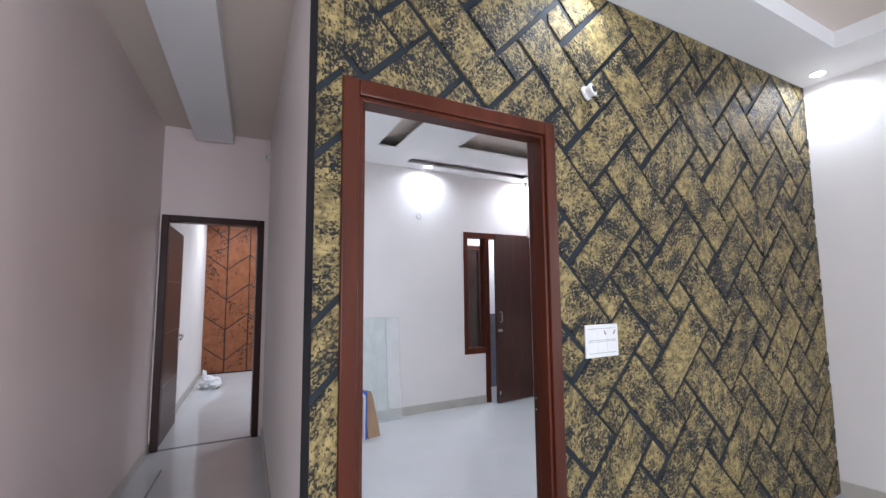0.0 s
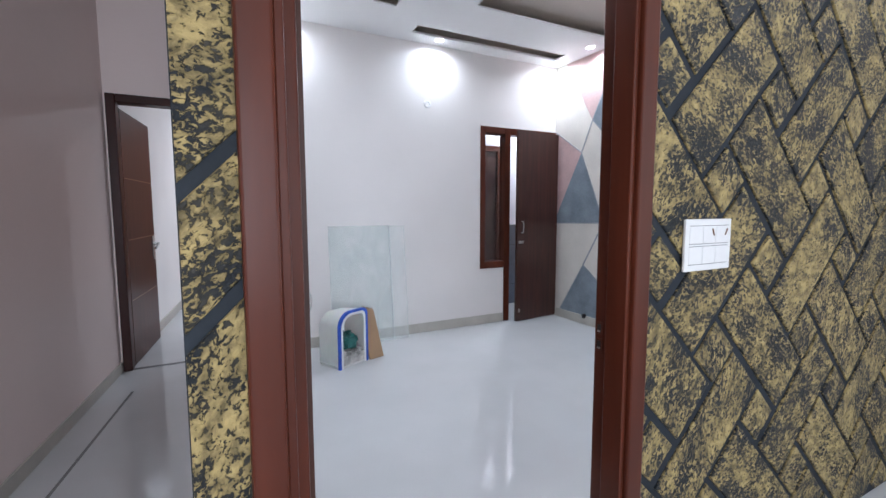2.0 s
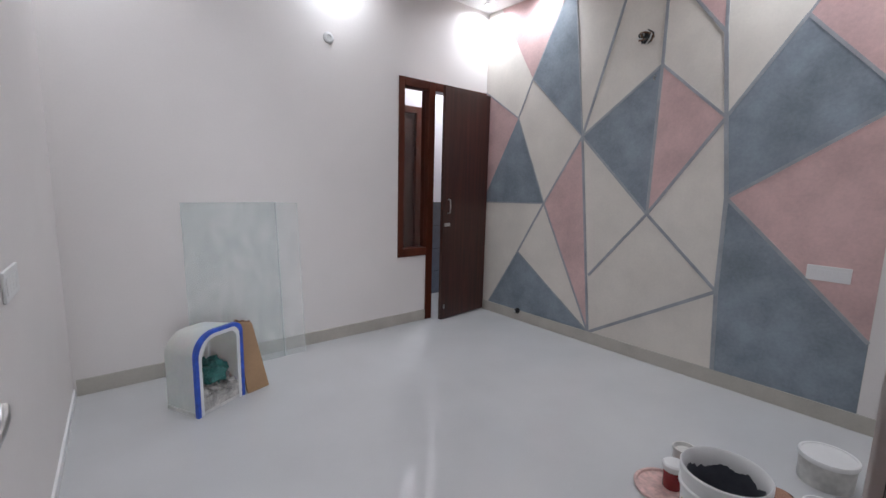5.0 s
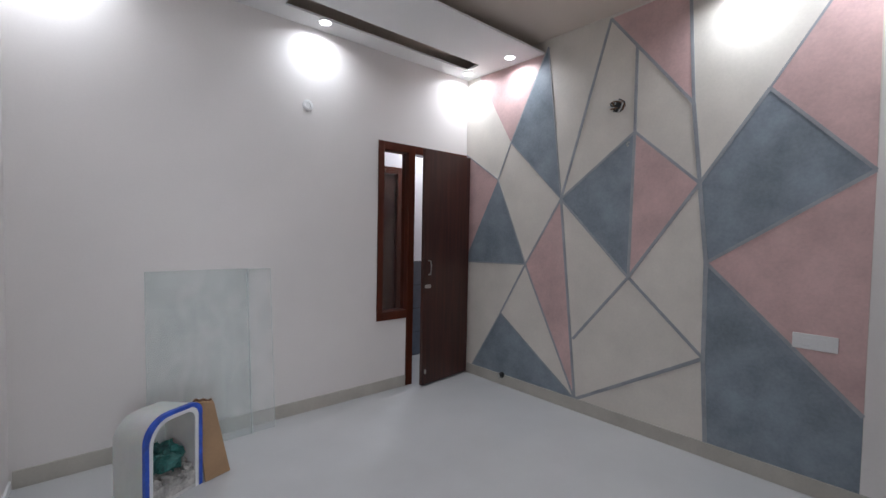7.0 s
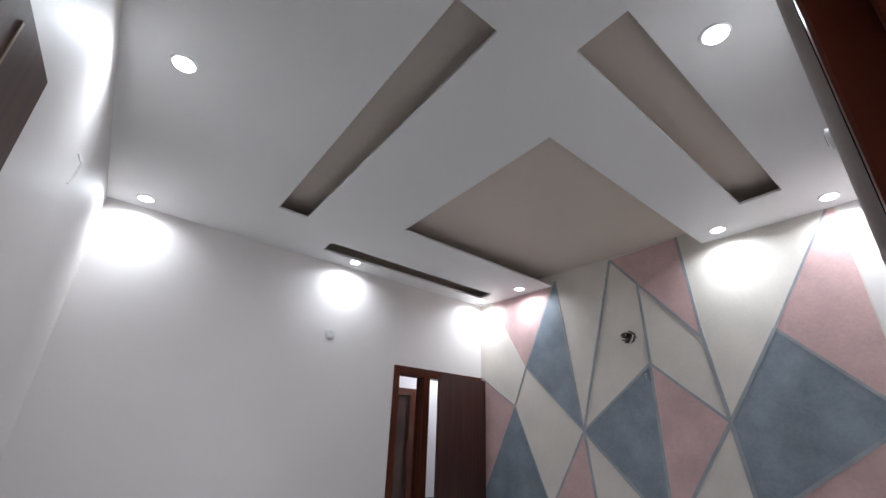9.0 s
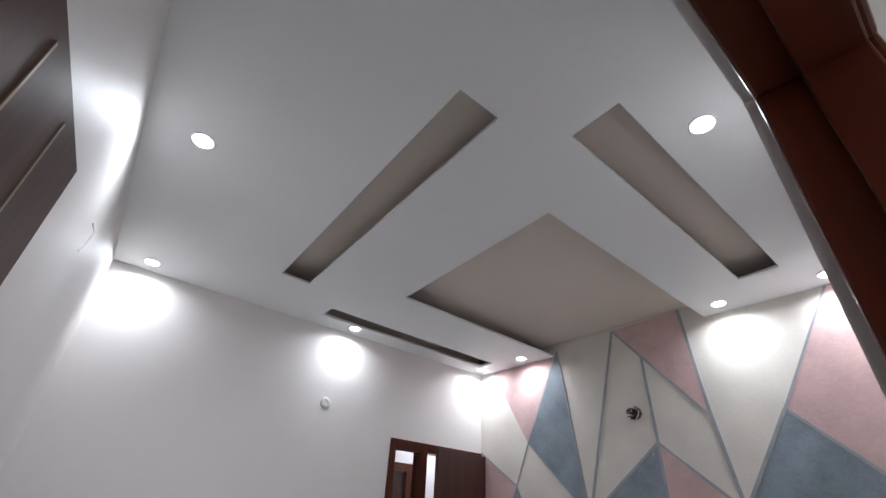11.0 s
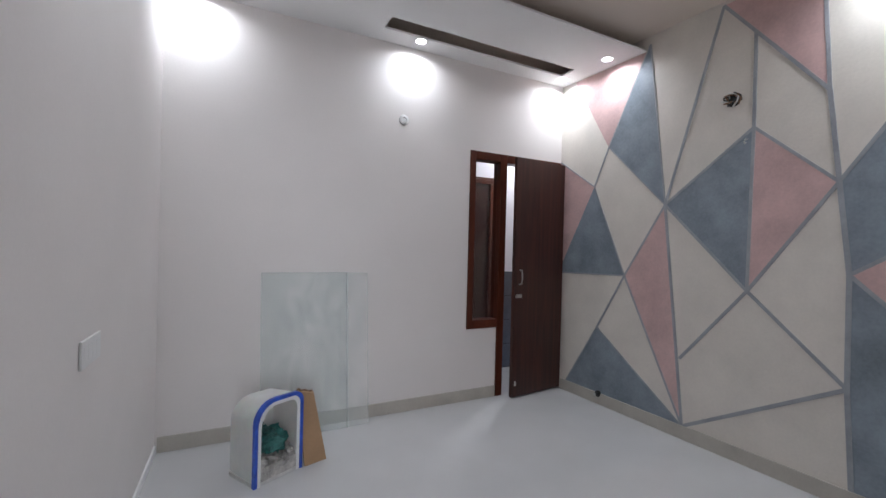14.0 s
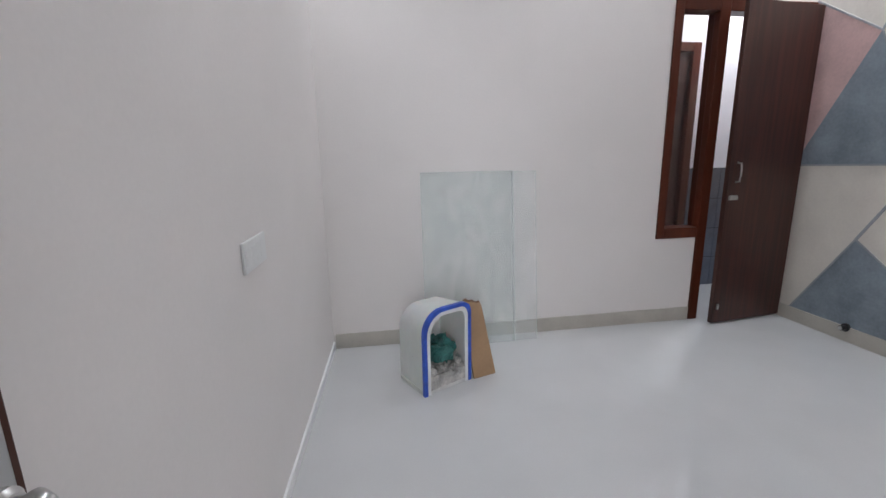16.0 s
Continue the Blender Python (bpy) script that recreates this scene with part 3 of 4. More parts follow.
door4 = leaf("door_4", (3.12, 5.872), 0, 0.89, 1.95, 0.035, M_LEAF2, "dark brown closed door inside the wash room")
bm = bmesh.new()
box(bm, 4.085, 5.1, 5.848, 5.858, 0.0, 1.035)
dado = structure("wall_bath_dado", bm, M_GROUT, "dark tile joints of the wash room dado", "wall")


# ---- ceiling downlights ----
def downlight(x, y, z, group):
    ob = thing("ceiling_light", "small round recessed LED downlight, lit", "ceiling light", pose(x, y, z), group)
    bm = bmesh.new()
    lathe(bm, [(0.040, -0.004), (0.048, -0.004), (0.050, 0.0), (0.040, 0.0)], seg=36)
    part("rim", bm, M_PLASTIC, ob, "white plastic rim", True)
    bm = bmesh.new()
    lathe(bm, [(0.039, -0.006), (0.039, -0.001)], seg=36)
    part("diffuser", bm, M_LED, ob, "glowing white diffuser")


for lx, ly in ROOM_LIGHTS:
    downlight(lx, ly, ROOM_CEIL, "bedroom downlights")
# the second and third lobby fittings belong to added, unseen lamps
for lx, ly in LOBBY_LIGHTS[:3]:
    downlight(lx, ly, LOBBY_CEIL, "lobby downlights")
# fittings made up for the unseen far room lamps
for lx, ly in FAR_LIGHTS:
    downlight(lx, ly, 2.80, "far room downlights")


# ---- switches and fittings ----
def switch_plate(m, w, h, cols, rows, label, dark=()):
    """A modular plate; local x across, local z up, local -y towards the viewer."""
    ob = thing("switch_plate", label, "switch", m)
    bm = bmesh.new()
    box(bm, -w / 2, w / 2, -0.009, 0, -h / 2, h / 2)
    soften(bm, 0.003)
    part("cover", bm, M_PLASTIC, ob, smooth=True)
    mw, mh = (w - 0.03) / cols, (h - 0.03) / rows
    for i in range(cols):
        for j in range(rows):
            x, z = -w / 2 + 0.015 + mw * (i + 0.5), -h / 2 + 0.015 + mh * (j + 0.5)
            bm = bmesh.new()
            box(bm, x - mw * 0.48, x + mw * 0.48, -0.0105, -0.0085, z - mh * 0.42, z + mh * 0.42)
            soften(bm, 0.0012, 1)
            part("switch_rocker", bm, M_PLASTIC, ob, smooth=True)
    for j in range(rows if dark else 0):
        for e in (0.0, 1.0):
            z = -h / 2 + 0.015 + mh * (j + 0.06 + 0.88 * e)
            bm = bmesh.new()
            box(bm, -w / 2 + 0.016, w / 2 - 0.016, -0.0098, -0.0088, z - 0.0007, z + 0.0007)
            part("module_gap", bm, M_STRIP, ob)
    for x, z, tilt in dark:
        bm = bmesh.new()
        box(bm, -0.0014, 0.0014, -0.013, -0.0102, -0.010, 0.010, Matrix.Translation((x, 0, z)) @ Matrix.Rotation(radians(tilt), 4, "Y"))
        part("cable_end", bm, M_WIREBROWN, ob, "short red-brown wire end")
    return ob


switch_plate(pose(2.089, GOLD - 0.008, 1.138), 0.205, 0.143, 3, 2, "white six module switch plate on the gold wall", [(0.015, 0.035, -25), (0.075, 0.035, 30)])
ang = math.degrees(math.atan(0.0555))
switch_plate(pose(BED(3.84) + 0.001, 3.84, 0.92, 0, 0, 90 - ang), 0.2, 0.09, 4, 1, "white switch plate on the bedroom wall")
switch_plate(pose(EAST - 0.007, 2.498, 0.812, 0, 0, -90), 0.185, 0.082, 5, 1, "white narrow socket plate on the pink triangle")


def bulb_holder(m, label):
    ob = thing("lamp_holder", label, "lamp holder", m)
    bm = bmesh.new()
    lathe(bm, [(0.034, 0), (0.034, 0.008), (0.027, 0.013), (0.027, 0.028), (0.03, 0.031), (0.03, 0.042), (0.022, 0.045)], seg=24)
    part("shell", bm, M_PLASTIC, ob, smooth=True)
    bm = bmesh.new()
    lathe(bm, [(0.017, 0.044), (0.017, 0.0465)], seg=20)
    part("socket", bm, M_BLACK, ob)


bulb_holder(pose(2.06, GOLD - 0.006, 2.277, 90, 0, 0) @ pose(0, 0, 0, -12, 14, 0), "white angled lamp holder on the gold wall")
bulb_holder(pose(2.62, NEAR + 0.004, 2.27, -90, 0, 0), "white lamp holder on the bedroom wall")
bulb_holder(pose(PASS(5.0), 5.0, 2.68, 0, -90, 0), "white lamp holder on the passage wall")
cap = thing("blanking_plate", "round white blanking plate on the cream wall", "blanking plate", pose(2.717, BACK, 2.252, 90, 0, 0))
bm = bmesh.new()
lathe(bm, [(0.04, 0), (0.04, 0.004), (0.034, 0.008), (0.02, 0.008), (0.018, 0.005)], seg=28)
part("cover", bm, M_PLASTIC, cap, smooth=True)
wires = thing("wire_outlet", "bundle of loose wires in a wall hole", "wires", pose(EAST, 3.617, 2.265))
bm = bmesh.new()
lathe(bm, [(0.045, 0), (0.045, 0.004)], pose(0, 0, 0, 0, -90, 0), 20)
part("hole", bm, M_BLACK, wires)
for k in range(9):
    bm = bmesh.new()
    a = k * 0.7
    tube(bm, [(-0.004, 0.03 * math.cos(a), 0.02 * math.sin(a)), (-0.03, 0.045 * math.cos(a + 0.6), 0.03 * math.sin(a + 0.6) + 0.01), (-0.028, 0.06 * math.cos(a + 1.3), 0.03 * math.sin(a + 1.3)), (-0.006, 0.05 * math.cos(a + 1.9), 0.035 * math.sin(a + 1.9) - 0.008)], 0.005, 7)
    part("wire", bm, (M_WIREBROWN, M_WIREWHITE, M_BLACK)[k % 3], wires, smooth=True)
hook = thing("wall_hook", "small dark metal hook on the blue diamond", "hook", pose(EAST - 0.005, 3.53, 1.985))
bm = bmesh.new()
tube(bm, [(0, 0, 0.012), (-0.02, 0, 0.01), (-0.03, 0, -0.004), (-0.02, 0, -0.016), (-0.012, 0, -0.01)], 0.005, 8)
part("hook_bend", bm, M_CHROME, hook, smooth=True)
out = thing("pipe_stub", "black capped pipe stub above the skirting", "pipe", pose(EAST - 0.004, 4.622, 0.088, 0, -90, 0))
bm = bmesh.new()
lathe(bm, [(0.026, 0), (0.026, 0.012), (0.016, 0.014), (0.016, 0.045)], seg=18)
part("pipe", bm, M_BLACK, out, smooth=True)
bm = bmesh.new()
lathe(bm, [(0.012, 0.044), (0.012, 0.05)], seg=14)
part("plug", bm, M_CHROME, out, smooth=True)
tape = thing("loose_tape", "curled strip hanging on the cream wall", "tape", pose(BED(3.89) + 0.002, 3.89, 2.35))
bm = bmesh.new()
tube(bm, [(0.0, 0, 0.06), (0.018, 0.008, 0.03), (0.012, 0.01, -0.02), (0.004, 0.0, -0.06)], 0.004, 6)
part("strip", bm, M_WIREWHITE, tape, smooth=True)

rose = thing("ceiling_plate", "small round white plate under the passage ceiling strip", "ceiling plate", pose(0.60, 4.9, 2.80, 180, 0, 0))
bm = bmesh.new()
lathe(bm, [(0.03, 0), (0.03, 0.004), (0.012, 0.008), (0.012, 0.02)], seg=20)
part("cover", bm, M_PLASTIC, rose, smooth=True)

# glass sheets leaning on the bedroom wall
def glass_sheet(x0, x1, height, foot, top, mat, label):
    ob = thing("glass_sheet", label, "glass sheet", pose(x0, foot, 0, math.degrees(-math.atan2(top - foot, height)), 0, 0), "glass sheets leaning on the wall")
    w, length = x1 - x0, math.hypot(height, top - foot)
    bm = bmesh.new()
    box(bm, 0.0015, w - 0.0015, 0, 0.005, 0.002, length - 0.002)
    pane = part("pane", bm, mat, ob)
    pane.visible_shadow = False
    for a, b, c, d in ((0, 0.0013, 0.002, length), (w - 0.0013, w, 0.002, length), (0.0013, w - 0.0013, length - 0.0018, length)):
        bm = bmesh.new()
        box(bm, a, b, 0.0003, 0.0047, c, d)
        part("cut_edge", bm, M_SHEETEDGE, ob, "green cut glass edge")


glass_sheet(1.727, 2.305, 1.085, 5.022, 5.132, M_SHEET, "dusty greenish glass sheet leaning on the cream wall")
glass_sheet(2.293, 2.455, 1.08, 5.029, 5.139, M_SHEET2, "narrow clear glass sheet leaning behind another")

# ---- loose things in the bedroom ----
# cut plastic drum used as a tub: arch shaped shell, open to the front
yaw = math.degrees(math.atan2(4.61 - 4.475, 1.91 - 1.65))
tub = thing("plastic_tub", "cut white plastic drum with a blue rim holding rubble", "tub", pose(1.65, 4.475, 0, 0, 0, yaw))
TW, TH, TD, TT = 0.295, 0.445, 0.235, 0.007


def arch(w, h, r, n=7, q=0.055):
    pts = [(0, 0), (0, h - r)]
    pts += [(r - r * math.cos(a), h - r + r * math.sin(a)) for a in (math.pi / 2 * k / n for k in range(1, n))]
    pts += [(r, h), (w - q, h)]
    pts += [(w - q + q * math.sin(a), h - q + q * math.cos(a)) for a in (math.pi / 2 * k / n for k in range(1, n))]
    return pts + [(w, h - q), (w, 0)]


outer, inner = arch(TW, TH, 0.12), [(TT + a * (TW - 2 * TT) / TW, b * (TH - TT) / TH) for a, b in arch(TW, TH, 0.12)]


def shell(bm, a, b, y0, y1, taper=1.0):
    def ring(pts, y, s):
        return [bm.verts.new((TW / 2 + (p - TW / 2) * s, y, q * s)) for p, q in pts]
    ao, ai, bo, bi = ring(a, y0, 1), ring(b, y0, 1), ring(a, y1, taper), ring(b, y1, taper)
    n = len(a)
    for i in range(n - 1):
        bm.faces.new((ao[i], ao[i + 1], bo[i + 1], bo[i]))
        bm.faces.new((ai[i + 1], ai[i], bi[i], bi[i + 1]))
        bm.faces.new((ao[i + 1], ao[i], ai[i], ai[i + 1]))
        bm.faces.new((bo[i], bo[i + 1], bi[i + 1], bi[i]))
    return bo, bi


bm = bmesh.new()
shell(bm, outer, inner, 0.004, TD, 0.94)
part("shell", bm, M_CASE, tub, smooth=True)
bm = bmesh.new()
v = [bm.verts.new((TW / 2 + (p - TW / 2) * 0.94, TD, q * 0.94)) for p, q in outer]
w = [bm.verts.new((TW / 2 + (p - TW / 2) * 0.90, TD + 0.02, q * 0.90)) for p, q in outer]
bm.faces.new(w)
for i in range(len(v) - 1):
    bm.faces.new((v[i], v[i + 1], w[i + 1], w[i]))
part("back", bm, M_CASE, tub, smooth=True)
bm = bmesh.new()
shell(bm, [(-0.003 + a * (TW + 0.006) / TW, b * (TH + 0.003) / TH) for a, b in outer], [(0.016 + a * (TW - 0.032) / TW, b * (TH - 0.016) / TH) for a, b in outer], -0.006, 0.016)
part("rim", bm, M_BLUETAPE, tub, "bright blue rim", True)
bm = bmesh.new()
shell(bm, [(0.017 + a * (TW - 0.034) / TW, b * (TH - 0.017) / TH) for a, b in outer], [(0.036 + a * (TW - 0.072) / TW, b * (TH - 0.036) / TH) for a, b in outer], -0.003, 0.01)
part("inner_lip", bm, M_PLASTIC, tub, "white inner lip", True)
bm = bmesh.new()
box(bm, 0.0, TW, 0.0, TD, 0.001, 0.02)
part("base", bm, M_DIRTY, tub)


def lump(bm, centre, size, seed, rough=0.3, sub=3):
    got = bmesh.ops.create_icosphere(bm, subdivisions=sub, radius=1.0)["verts"]
    for v in got:
        p = v.co.copy()
        k = 1 + rough * noise.noise(p * 1.7 + Vector((seed, 0, 0))) + 0.4 * rough * noise.noise(p * 5 + Vector((0, seed, 0)))
        v.co = Vector((centre[0] + p.x * size[0] * k, centre[1] + p.y * size[1] * k, centre[2] + p.z * size[2] * k))
    return bm


rubble = thing("rubble", "heap of grey cement crumbs in the tub", "rubble", pose(1.65, 4.475, 0, 0, 0, yaw), kind="stuff")
bm = bmesh.new()
box(bm, 0.018, TW - 0.018, -0.001, TD - 0.01, 0.0205, 0.092)
rnd = random.Random(3)
for k in range(46):
    s = rnd.uniform(0.012, 0.034)
    lump(bm, (rnd.uniform(0.04, TW - 0.04), rnd.uniform(0.012, TD - 0.04), rnd.uniform(0.085, 0.118)), (s, s, s * 0.8), k, 0.7, 2)
part("crumbs", bm, M_RUBBLE, rubble)
bagm = thing("mesh_bag", "crumpled dark green mesh bag on the rubble", "bag", pose(1.65, 4.475, 0, 0, 0, yaw))
bm = bmesh.new()
lump(bm, (0.13, 0.10, 0.175), (0.085, 0.06, 0.075), 7.3, 0.8, 4)
lump(bm, (0.085, 0.11, 0.235), (0.035, 0.03, 0.06), 2.1, 0.9, 3)
part("bag_body", bm, M_GREEN, bagm, smooth=True)

card = thing("cardboard_sheet", "folded brown cardboard leaning on the tub", "cardboard", pose(1.93, 4.60, 0, 0, 0, 10))
bm = bmesh.new()
fx = [(0.0, 0.0, 0.0), (0.14, 0.02, 0.0), (0.065, 0.05, 0.40), (-0.03, 0.06, 0.425)]
v0 = [bm.verts.new(p) for p in fx]
v1 = [bm.verts.new((p[0] + 0.012, p[1] + 0.05, p[2])) for p in fx]
bm.faces.new(v0), bm.faces.new(v1[::-1])
for i in range(4):
    bm.faces.new((v0[i], v0[(i + 1) % 4], v1[(i + 1) % 4], v1[i]))
soften(bm, 0.003)
part("sheet", bm, M_CARD, card, smooth=True)
bm = bmesh.new()
tube(bm, [(-0.035, 0.06, 0.43), (-0.02, 0.07, 0.435), (0.0, 0.075, 0.418), (0.02, 0.08, 0.422), (0.045, 0.08, 0.405), (0.062, 0.07, 0.415)], 0.006, 6)
part("torn_edge", bm, M_WIREBROWN, card)

# paint things beside the door
BKX, BKY = 2.80, 2.455
bucket = thing("paint_bucket", "white plastic paint bucket, inside smeared with dark blue paint", "bucket", pose(BKX, BKY, 0))
bm = bmesh.new()
lathe(bm, [(0.104, 0.001), (0.108, 0.01), (0.121, 0.27), (0.128, 0.275), (0.128, 0.287), (0.122, 0.291), (0.122, 0.315), (0.129, 0.32), (0.130, 0.345), (0.126, 0.35), (0.121, 0.345), (0.117, 0.30), (0.104, 0.03), (0.1, 0.012)], seg=48)
part("pail", bm, M_PLASTIC, bucket, smooth=True)
bm = bmesh.new()
n = 120
ring = [[], [], []]
for k in range(n):
    a = 2 * math.pi * k / n
    ring[0].append(bm.verts.new((0.1035 * math.cos(a), 0.1035 * math.sin(a), 0.05)))
    hz = 0.292 + 0.022 * noise.noise(Vector((2.2 * math.cos(a), 2.2 * math.sin(a), 3.1))) + 0.012 * noise.noise(Vector((9 * math.cos(a), 9 * math.sin(a), 1.1)))
    r = 0.104 + 0.013 * (hz - 0.03) / 0.27 - 0.0015
    ring[1].append(bm.verts.new((r * math.cos(a), r * math.sin(a), hz)))
for k in range(n):
    bm.faces.new((ring[0][k], ring[0][(k + 1) % n], ring[1][(k + 1) % n], ring[1][k]))
bm.faces.new(ring[0])
part("paint_film", bm, M_PAINT, bucket, "dark blue paint coating", True)
for first, count, mat, label in ((130, 10, M_YELLOW, "yellow printed band"), (200, 9, M_PURPLE, "dark purple printed band")):
    bm = bmesh.new()
    for k in range(count):
        a0, a1 = radians(first + k * 7), radians(first + 7 + k * 7)
        bm.faces.new([bm.verts.new((r * math.cos(a), r * math.sin(a), z)) for a, z, r in ((a0, 0.06, 0.1115), (a1, 0.06, 0.1115), (a1, 0.235, 0.1203), (a0, 0.235, 0.1203))])
    part("label", bm, mat, bucket, label)
bm = bmesh.new()
tube(bm, [(0.132 * math.cos(radians(a)), 0.132 * math.sin(radians(a)), 0.30 - 0.11 * math.sin(radians(a + 90 - 0) * 1.0) ** 2) for a in range(-90, 91, 12)], 0.0035, 8)
part("bail_handle", bm, M_CHROME, bucket, "thin wire handle", True)

lid = thing("bucket_lid", "round lid smeared with pink paint on the floor", "lid", pose(3.05, 2.725, 0))
bm = bmesh.new()
lathe(bm, [(0.107, 0.001), (0.115, 0.004), (0.118, 0.016), (0.113, 0.02), (0.104, 0.02), (0.1, 0.012), (0.03, 0.011)], seg=44)
part("disc", bm, M_PINKLID, lid, smooth=True)
bottle = thing("paint_bottle", "small red bottle with a white cap on the lid", "bottle", pose(3.075, 2.705, 0.0125))
bm = bmesh.new()
lathe(bm, [(0.034, 0), (0.037, 0.004), (0.037, 0.07), (0.03, 0.082)], seg=24)
part("body", bm, M_RED, bottle, smooth=True)
bm = bmesh.new()
lathe(bm, [(0.042, 0.08), (0.044, 0.084), (0.044, 0.104), (0.038, 0.11)], seg=24)
part("cap", bm, M_PLASTIC, bottle, "white cap", True)
pot = thing("sample_pot", "small grey paint pot beside the bottle", "pot", pose(3.20, 2.715, 0))
bm = bmesh.new()
lathe(bm, [(0.035, 0.001), (0.04, 0.004), (0.045, 0.12), (0.048, 0.125), (0.048, 0.135), (0.042, 0.135), (0.036, 0.12)], seg=24)
part("body", bm, M_DIRTY, pot, smooth=True)
jar = thing("glass_jar", "amber glass jar with reddish thinner", "jar", pose(3.16, 2.375, 0))
bm = bmesh.new()
lathe(bm, [(0.045, 0.001), (0.05, 0.006), (0.05, 0.13), (0.052, 0.135), (0.048, 0.135), (0.046, 0.13), (0.046, 0.09)], seg=28)
part("body", bm, M_AMBER, jar, smooth=True)
bm = bmesh.new()
lathe(bm, [(0.044, 0.008), (0.044, 0.08)], seg=28)
part("liquid", bm, M_RED, jar, "dark red liquid", True)
for px, py, pr, ph, nm in ((3.66, 2.31, 0.10, 0.12, "paint_tin"), (3.30, 2.26, 0.065, 0.08, "paint_tin")):
    tin = thing(nm, "white paint tin with a raised lid on the floor", "tin", pose(px, py, 0), "paint tins by the wall")
    bm = bmesh.new()
    lathe(bm, [(pr * 0.94, 0.001), (pr * 0.96, 0.006), (pr, ph)], seg=36)
    part("can", bm, M_RED if pr > 0.1 else M_DIRTY, tin, smooth=True)
    bm = bmesh.new()
    lathe(bm, [(pr * 1.04, ph - 0.012), (pr * 1.06, ph), (pr * 1.03, ph + 0.008), (pr * 0.95, ph + 0.008), (pr * 0.92, ph + 0.003)], seg=36)
    part("lid", bm, M_PLASTIC, tin, "white lid", True)

carrier = thing("carrier_bag", "crumpled white plastic carrier bag on the floor", "bag", pose(0.66, 7.85, 0))
bm = bmesh.new()
lump(bm, (0, 0, 0.08), (0.13, 0.10, 0.085), 4.4, 0.55, 4)
lump(bm, (-0.07, 0.0, 0.18), (0.035, 0.03, 0.09), 9.1, 0.6, 3)
part("bag_body", bm, M_BAG, carrier, smooth=True)


# ---- painted triangles on the pattern wall ----
PT = {
    "corner_hi": (5.14, 2.105), "k881": (4.73, 1.835), "left": (5.14, 1.075), "k929": (4.40, 1.095), "k991": (4.066, 1.632),
    "k905": (4.588, 2.146), "apex": (4.222, 2.855), "k886": (4.665, 0.64), "foot_l": (5.01, 0.088), "foot_r": (3.895, 0.088),
    "top": (3.493, 2.064), "right": (3.076, 1.683), "low": (3.506, 1.063), "k1245": (3.019, 0.605), "k1012": (3.925, 0.55),
    "peak": (3.69, 2.893), "k1128": (3.496, 2.647), "k1228": (3.128, 2.183), "peak_r": (3.17, 2.913), "k1364": (2.74, 2.183),
    "ceil_r": (2.346, 2.81), "edge_t": (2.312, 2.81), "edge_m": (2.302, 1.69), "k1250": (3.024, 1.196), "edge_l": (2.302, 0.478),
    "edge_b": (2.302, 0.088), "base": (2.99, 0.088), "pink_l": (4.98, 2.808), "pink_r": (4.262, 2.808),
}
FACETS = [
    ("corner_hi k881 left", M_ROSE), ("k881 left k929", M_BLUE), ("pink_l pink_r k905", M_ROSE), ("apex k905 k991", M_BLUE),
    ("k886 foot_l foot_r", M_BLUE), ("k991 k929 foot_r", M_ROSE), ("k991 top low", M_BLUE), ("top right low", M_ROSE),
    ("peak peak_r k1228", M_ROSE), ("k1364 ceil_r edge_t edge_m", M_ROSE), ("right k1364 edge_m k1250", M_BLUE),
    ("k1250 edge_m edge_l", M_ROSE), ("k1250 edge_l edge_b base", M_BLUE),
]
STRIPES = [
    ("corner_hi", "k881", 0.012), ("k905", "k881", 0.013), ("apex", "k905", 0.013), ("apex", "k991", 0.013), ("k905", "k991", 0.010),
    ("k881", "k929", 0.010), ("left", "k929", 0.013), ("k991", "k929", 0.018), ("k929", "k886", 0.018), ("k886", "foot_l", 0.012), ("k886", "foot_r", 0.012),
    ("k929", "foot_r", 0.018), ("k991", "foot_r", 0.022), ("k991", "top", 0.020), ("k991", "low", 0.020), ("top", "low", 0.022),
    ("top", "right", 0.020), ("right", "low", 0.022), ("low", "k1012", 0.022), ("low", "k1245", 0.022), ("foot_r", "k1245", 0.026),
    ("peak", "k991", 0.020), ("peak", "k1228", 0.022), ("k1128", "top", 0.022), ("peak_r", "k1228", 0.022), ("k1228", "right", 0.026),
    ("right", "k1364", 0.022), ("k1364", "ceil_r", 0.014), ("k1364", "edge_m", 0.020), ("right", "k1250", 0.028), ("k1250", "k1245", 0.028),
    ("k1245", "base", 0.028), ("k1250", "edge_m", 0.022), ("k1250", "edge_l", 0.022),
]
on_east = lambda a, b, h: Vector((EAST - h, a, b))
for names, mat in FACETS:
    bm = bmesh.new()
    prism(bm, [PT[k] for k in names.split()], 0.003, on_east)
    part("painted_panel", bm, mat, wall_pattern, "slate blue painted triangle" if mat is M_BLUE else "dusty pink painted triangle")
for i, (a, b, w) in enumerate(STRIPES):
    p, q = Vector(PT[a]), Vector(PT[b])
    d = (q - p).normalized()
    nrm = Vector((-d.y, d.x)) * w * 0.44
    bm = bmesh.new()
    prism(bm, [p + nrm, q + nrm, q - nrm, p - nrm], 0.0045 + 0.00006 * i, on_east)
    part("painted_stripe", bm, M_LINE, wall_pattern, "grey painted line")

bm = bmesh.new()
box(bm, EAST - 0.004, EAST + 0.001, NEAR + 0.005, 2.300, 0.095, ROOM_CEIL + 0.01)
part("plain_margin", bm, M_WALL, wall_pattern, "plain cream margin beside the triangles")

# ---- wash room dado tiles ----
bm = bmesh.new()
box(bm, 0, 0.296, -0.006, 0, 0, 0.254)
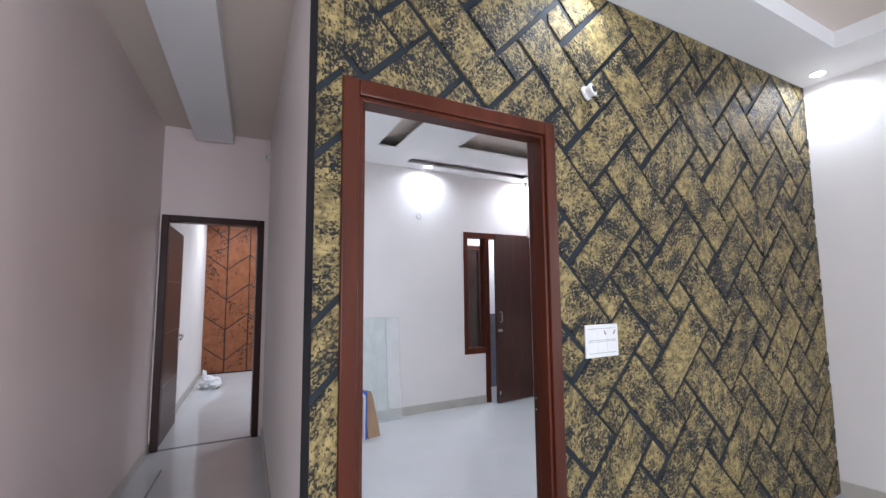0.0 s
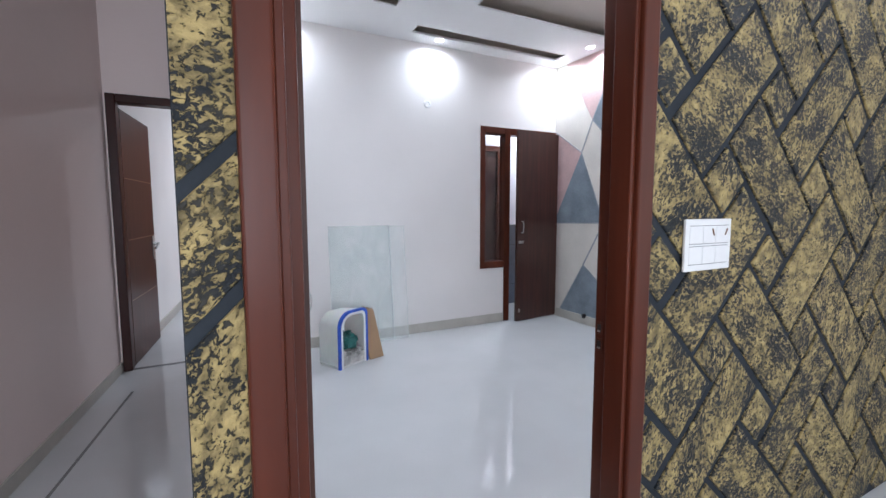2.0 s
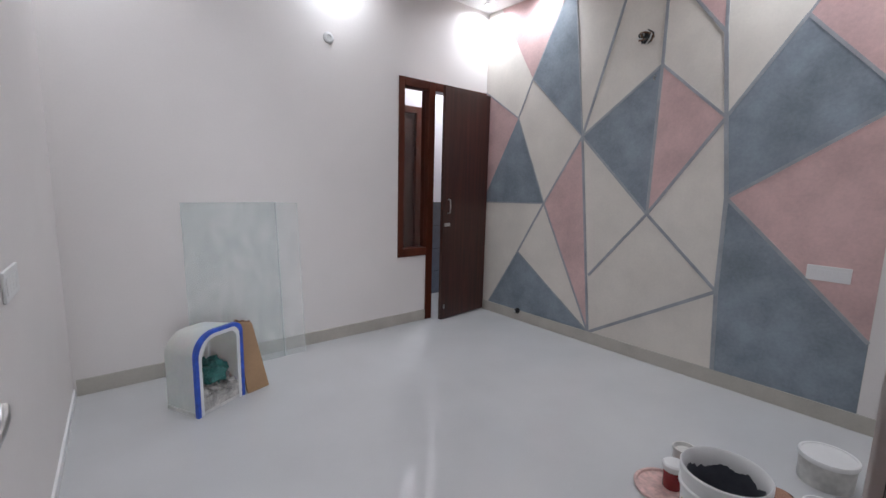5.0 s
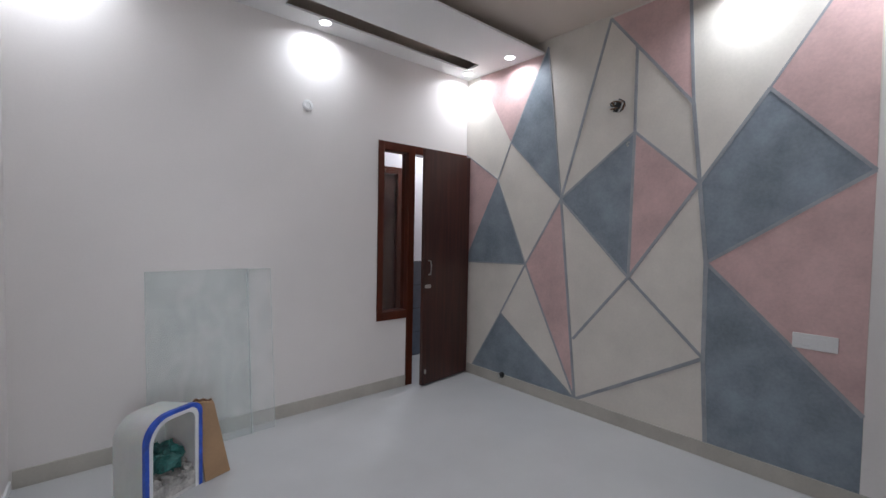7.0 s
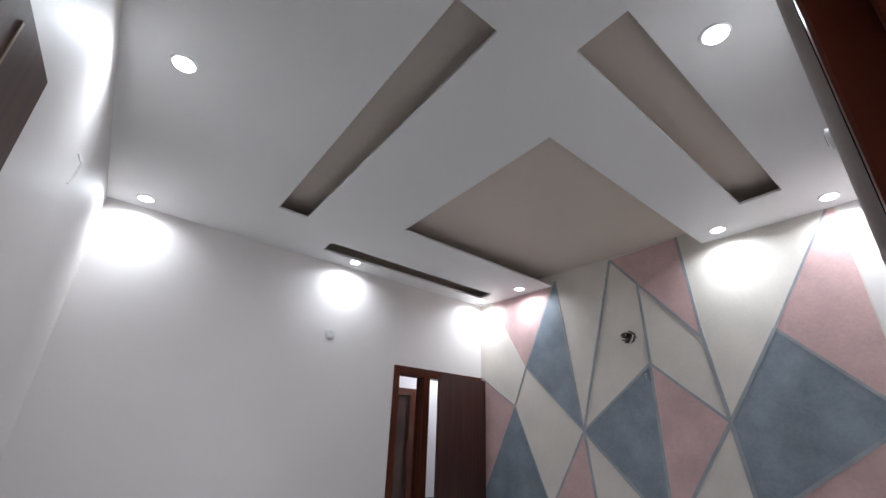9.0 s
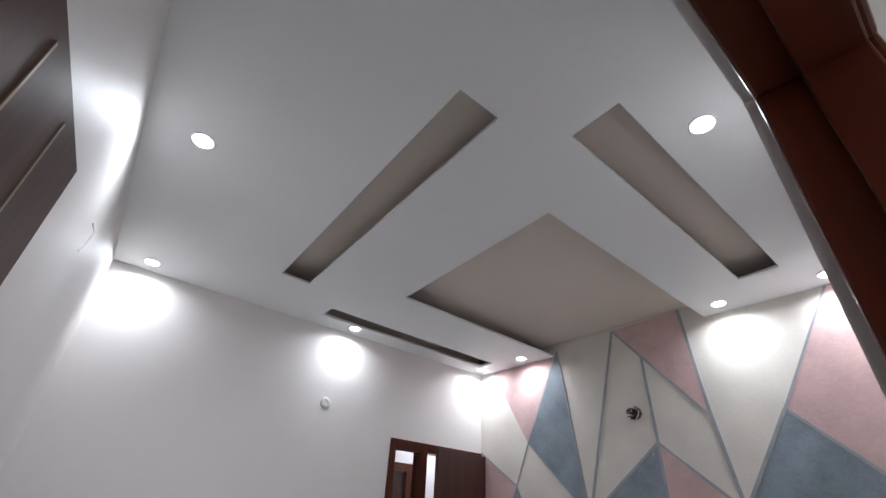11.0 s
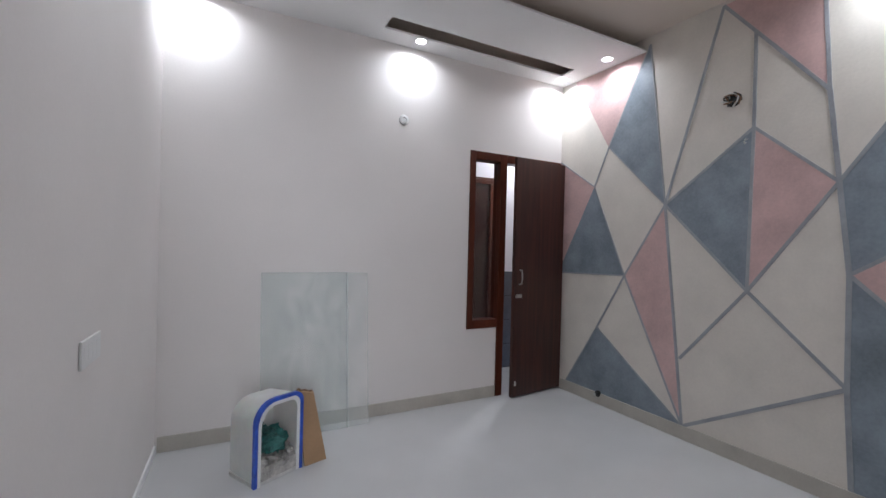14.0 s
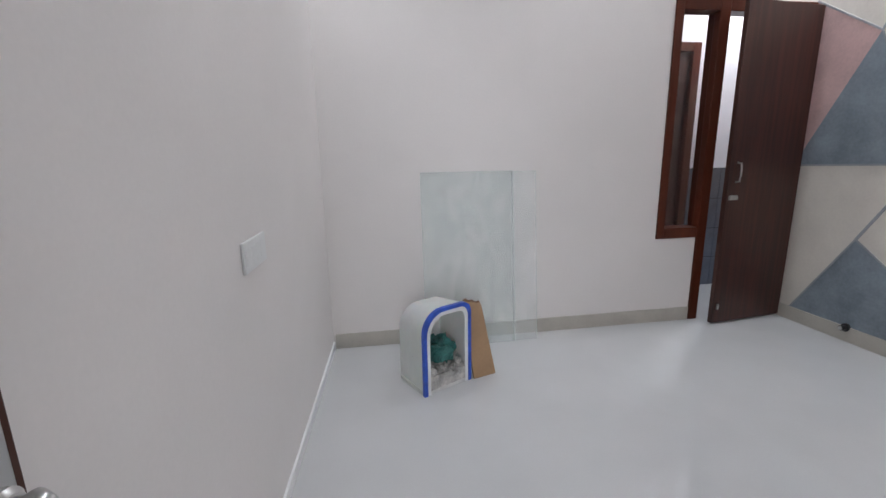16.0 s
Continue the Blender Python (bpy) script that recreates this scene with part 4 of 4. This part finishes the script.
tile_mesh = mesh_of("tile", bm, M_TILE)
for i in range(4):
    for j in range(4):
        t = new("tile", tile_mesh)
        t.parent = dado
        t.matrix_world = pose(4.088 + 0.3 * i if i < 3 else 4.79, 5.8475, 0.004 + 0.258 * j)


# ---- gold blocks of the feature wall ----
def clip(pts, a, b, c):
    """Keeps the part of an outline where a*x + b*z <= c."""
    res = []
    for i, p in enumerate(pts):
        q = pts[(i + 1) % len(pts)]
        fp, fq = a * p[0] + b * p[1] - c, a * q[0] + b * q[1] - c
        if fp <= 0:
            res.append(p)
        if fp * fq < 0:
            k = fp / (fp - fq)
            res.append((p[0] + (q[0] - p[0]) * k, p[1] + (q[1] - p[1]) * k))
    return res


def area(p):
    return abs(sum(p[i][0] * p[(i + 1) % len(p)][1] - p[(i + 1) % len(p)][0] * p[i][1] for i in range(len(p)))) / 2


def blocks(kinds, origin, va, vb, span, regions, turn):
    """Outlines of a laid pattern: rectangles (u0, u1, v0, v1) repeated along two lattice steps and trimmed to the regions."""
    for i in range(-span, span):
        for j in range(-span, span):
            for u0, u1, v0, v1 in kinds:
                du, dv = origin[0] + i * va[0] + j * vb[0], origin[1] + i * va[1] + j * vb[1]
                pts = [turn(du + u, dv + v) for u, v in ((u0, v0), (u1, v0), (u1, v1), (u0, v1))]
                for rules in regions:
                    got = pts
                    for rule in rules:
                        got = clip(got, *rule) if len(got) > 2 else []
                    if len(got) > 2 and area(got) > 0.0008:
                        yield got


R2 = math.sqrt(0.5)
KINDS = [(0.0, 0.478, 0.0, 0.187), (-0.003, 0.128, 0.209, 0.338), (0.148, 0.340, 0.209, 0.700), (0.361, 0.481, 0.211, 0.338)]
gold = bpy.data.objects["wall_gold"]
X0, X1, Z1 = 0.826, LOBBY_E - 0.002, LOBBY_CEIL - 0.003
LEFT_OF, RIGHT_OF = [(1, 0, D1_L), (-1, 0, -X0), (0, 1, Z1), (0, -1, -0.01)], [(-1, 0, -D1_R), (1, 0, X1), (0, 1, Z1), (0, -1, -0.01)]
OVER = [(-1, 0, -D1_L), (1, 0, D1_R), (0, -1, -D1_T), (0, 1, Z1)]
rnd = random.Random(11)
for pts in blocks(KINDS, (2.402, 0.327), (0.357, 0.372), (0.0, 0.726), 16, (RIGHT_OF, OVER), lambda u, v: ((u + v) * R2, (u - v) * R2)):
    bm = bmesh.new()
    prism(bm, pts, rnd.uniform(0.006, 0.009), lambda a, b, h: Vector((a, GOLD - h, b)), 0.004)
    part("block", bm, M_GOLD, gold)

# the narrow strip beside the passage shows only joints of one slant
JOINTS = [-1.2, -0.565, -0.335, 0.205, 0.435, 0.975, 1.2, 1.74, 1.97]
for c0, c1 in zip(JOINTS, JOINTS[1:]):
    pts = [(X0, 0.01), (D1_L, 0.01), (D1_L, Z1), (X0, Z1)]
    pts = clip(clip(pts, 1, -1, -c0 - 0.016), -1, 1, c1 - 0.016)
    if len(pts) > 2:
        bm = bmesh.new()
        prism(bm, pts, rnd.uniform(0.006, 0.009), lambda a, b, h: Vector((a, GOLD - h, b)), 0.003)
        part("block", bm, M_GOLD, gold)

# ---- copper blocks of the far wall ----
far = bpy.data.objects["wall_far"]
rnd = random.Random(12)
for c in range(7):
    x0, x1 = 0.52 + 0.36 * c + 0.008, 0.52 + 0.36 * (c + 1) - 0.008
    up = 0.26 if c % 2 else -0.26
    for k in range(-1, 7):
        z = 0.35 + 0.52 * k
        pts = [(x0, z - up / 2 + 0.01), (x1, z + up / 2 + 0.01), (x1, z + up / 2 + 0.51), (x0, z - up / 2 + 0.51)]
        pts = clip(clip(pts, 0, -1, -0.02), 0, 1, 2.79)
        if len(pts) > 2:
            bm = bmesh.new()
            prism(bm, pts, rnd.uniform(0.008, 0.014), lambda a, b, h: Vector((a, FARY - h, b)), 0.005)
            part("block", bm, M_COPPER, far)
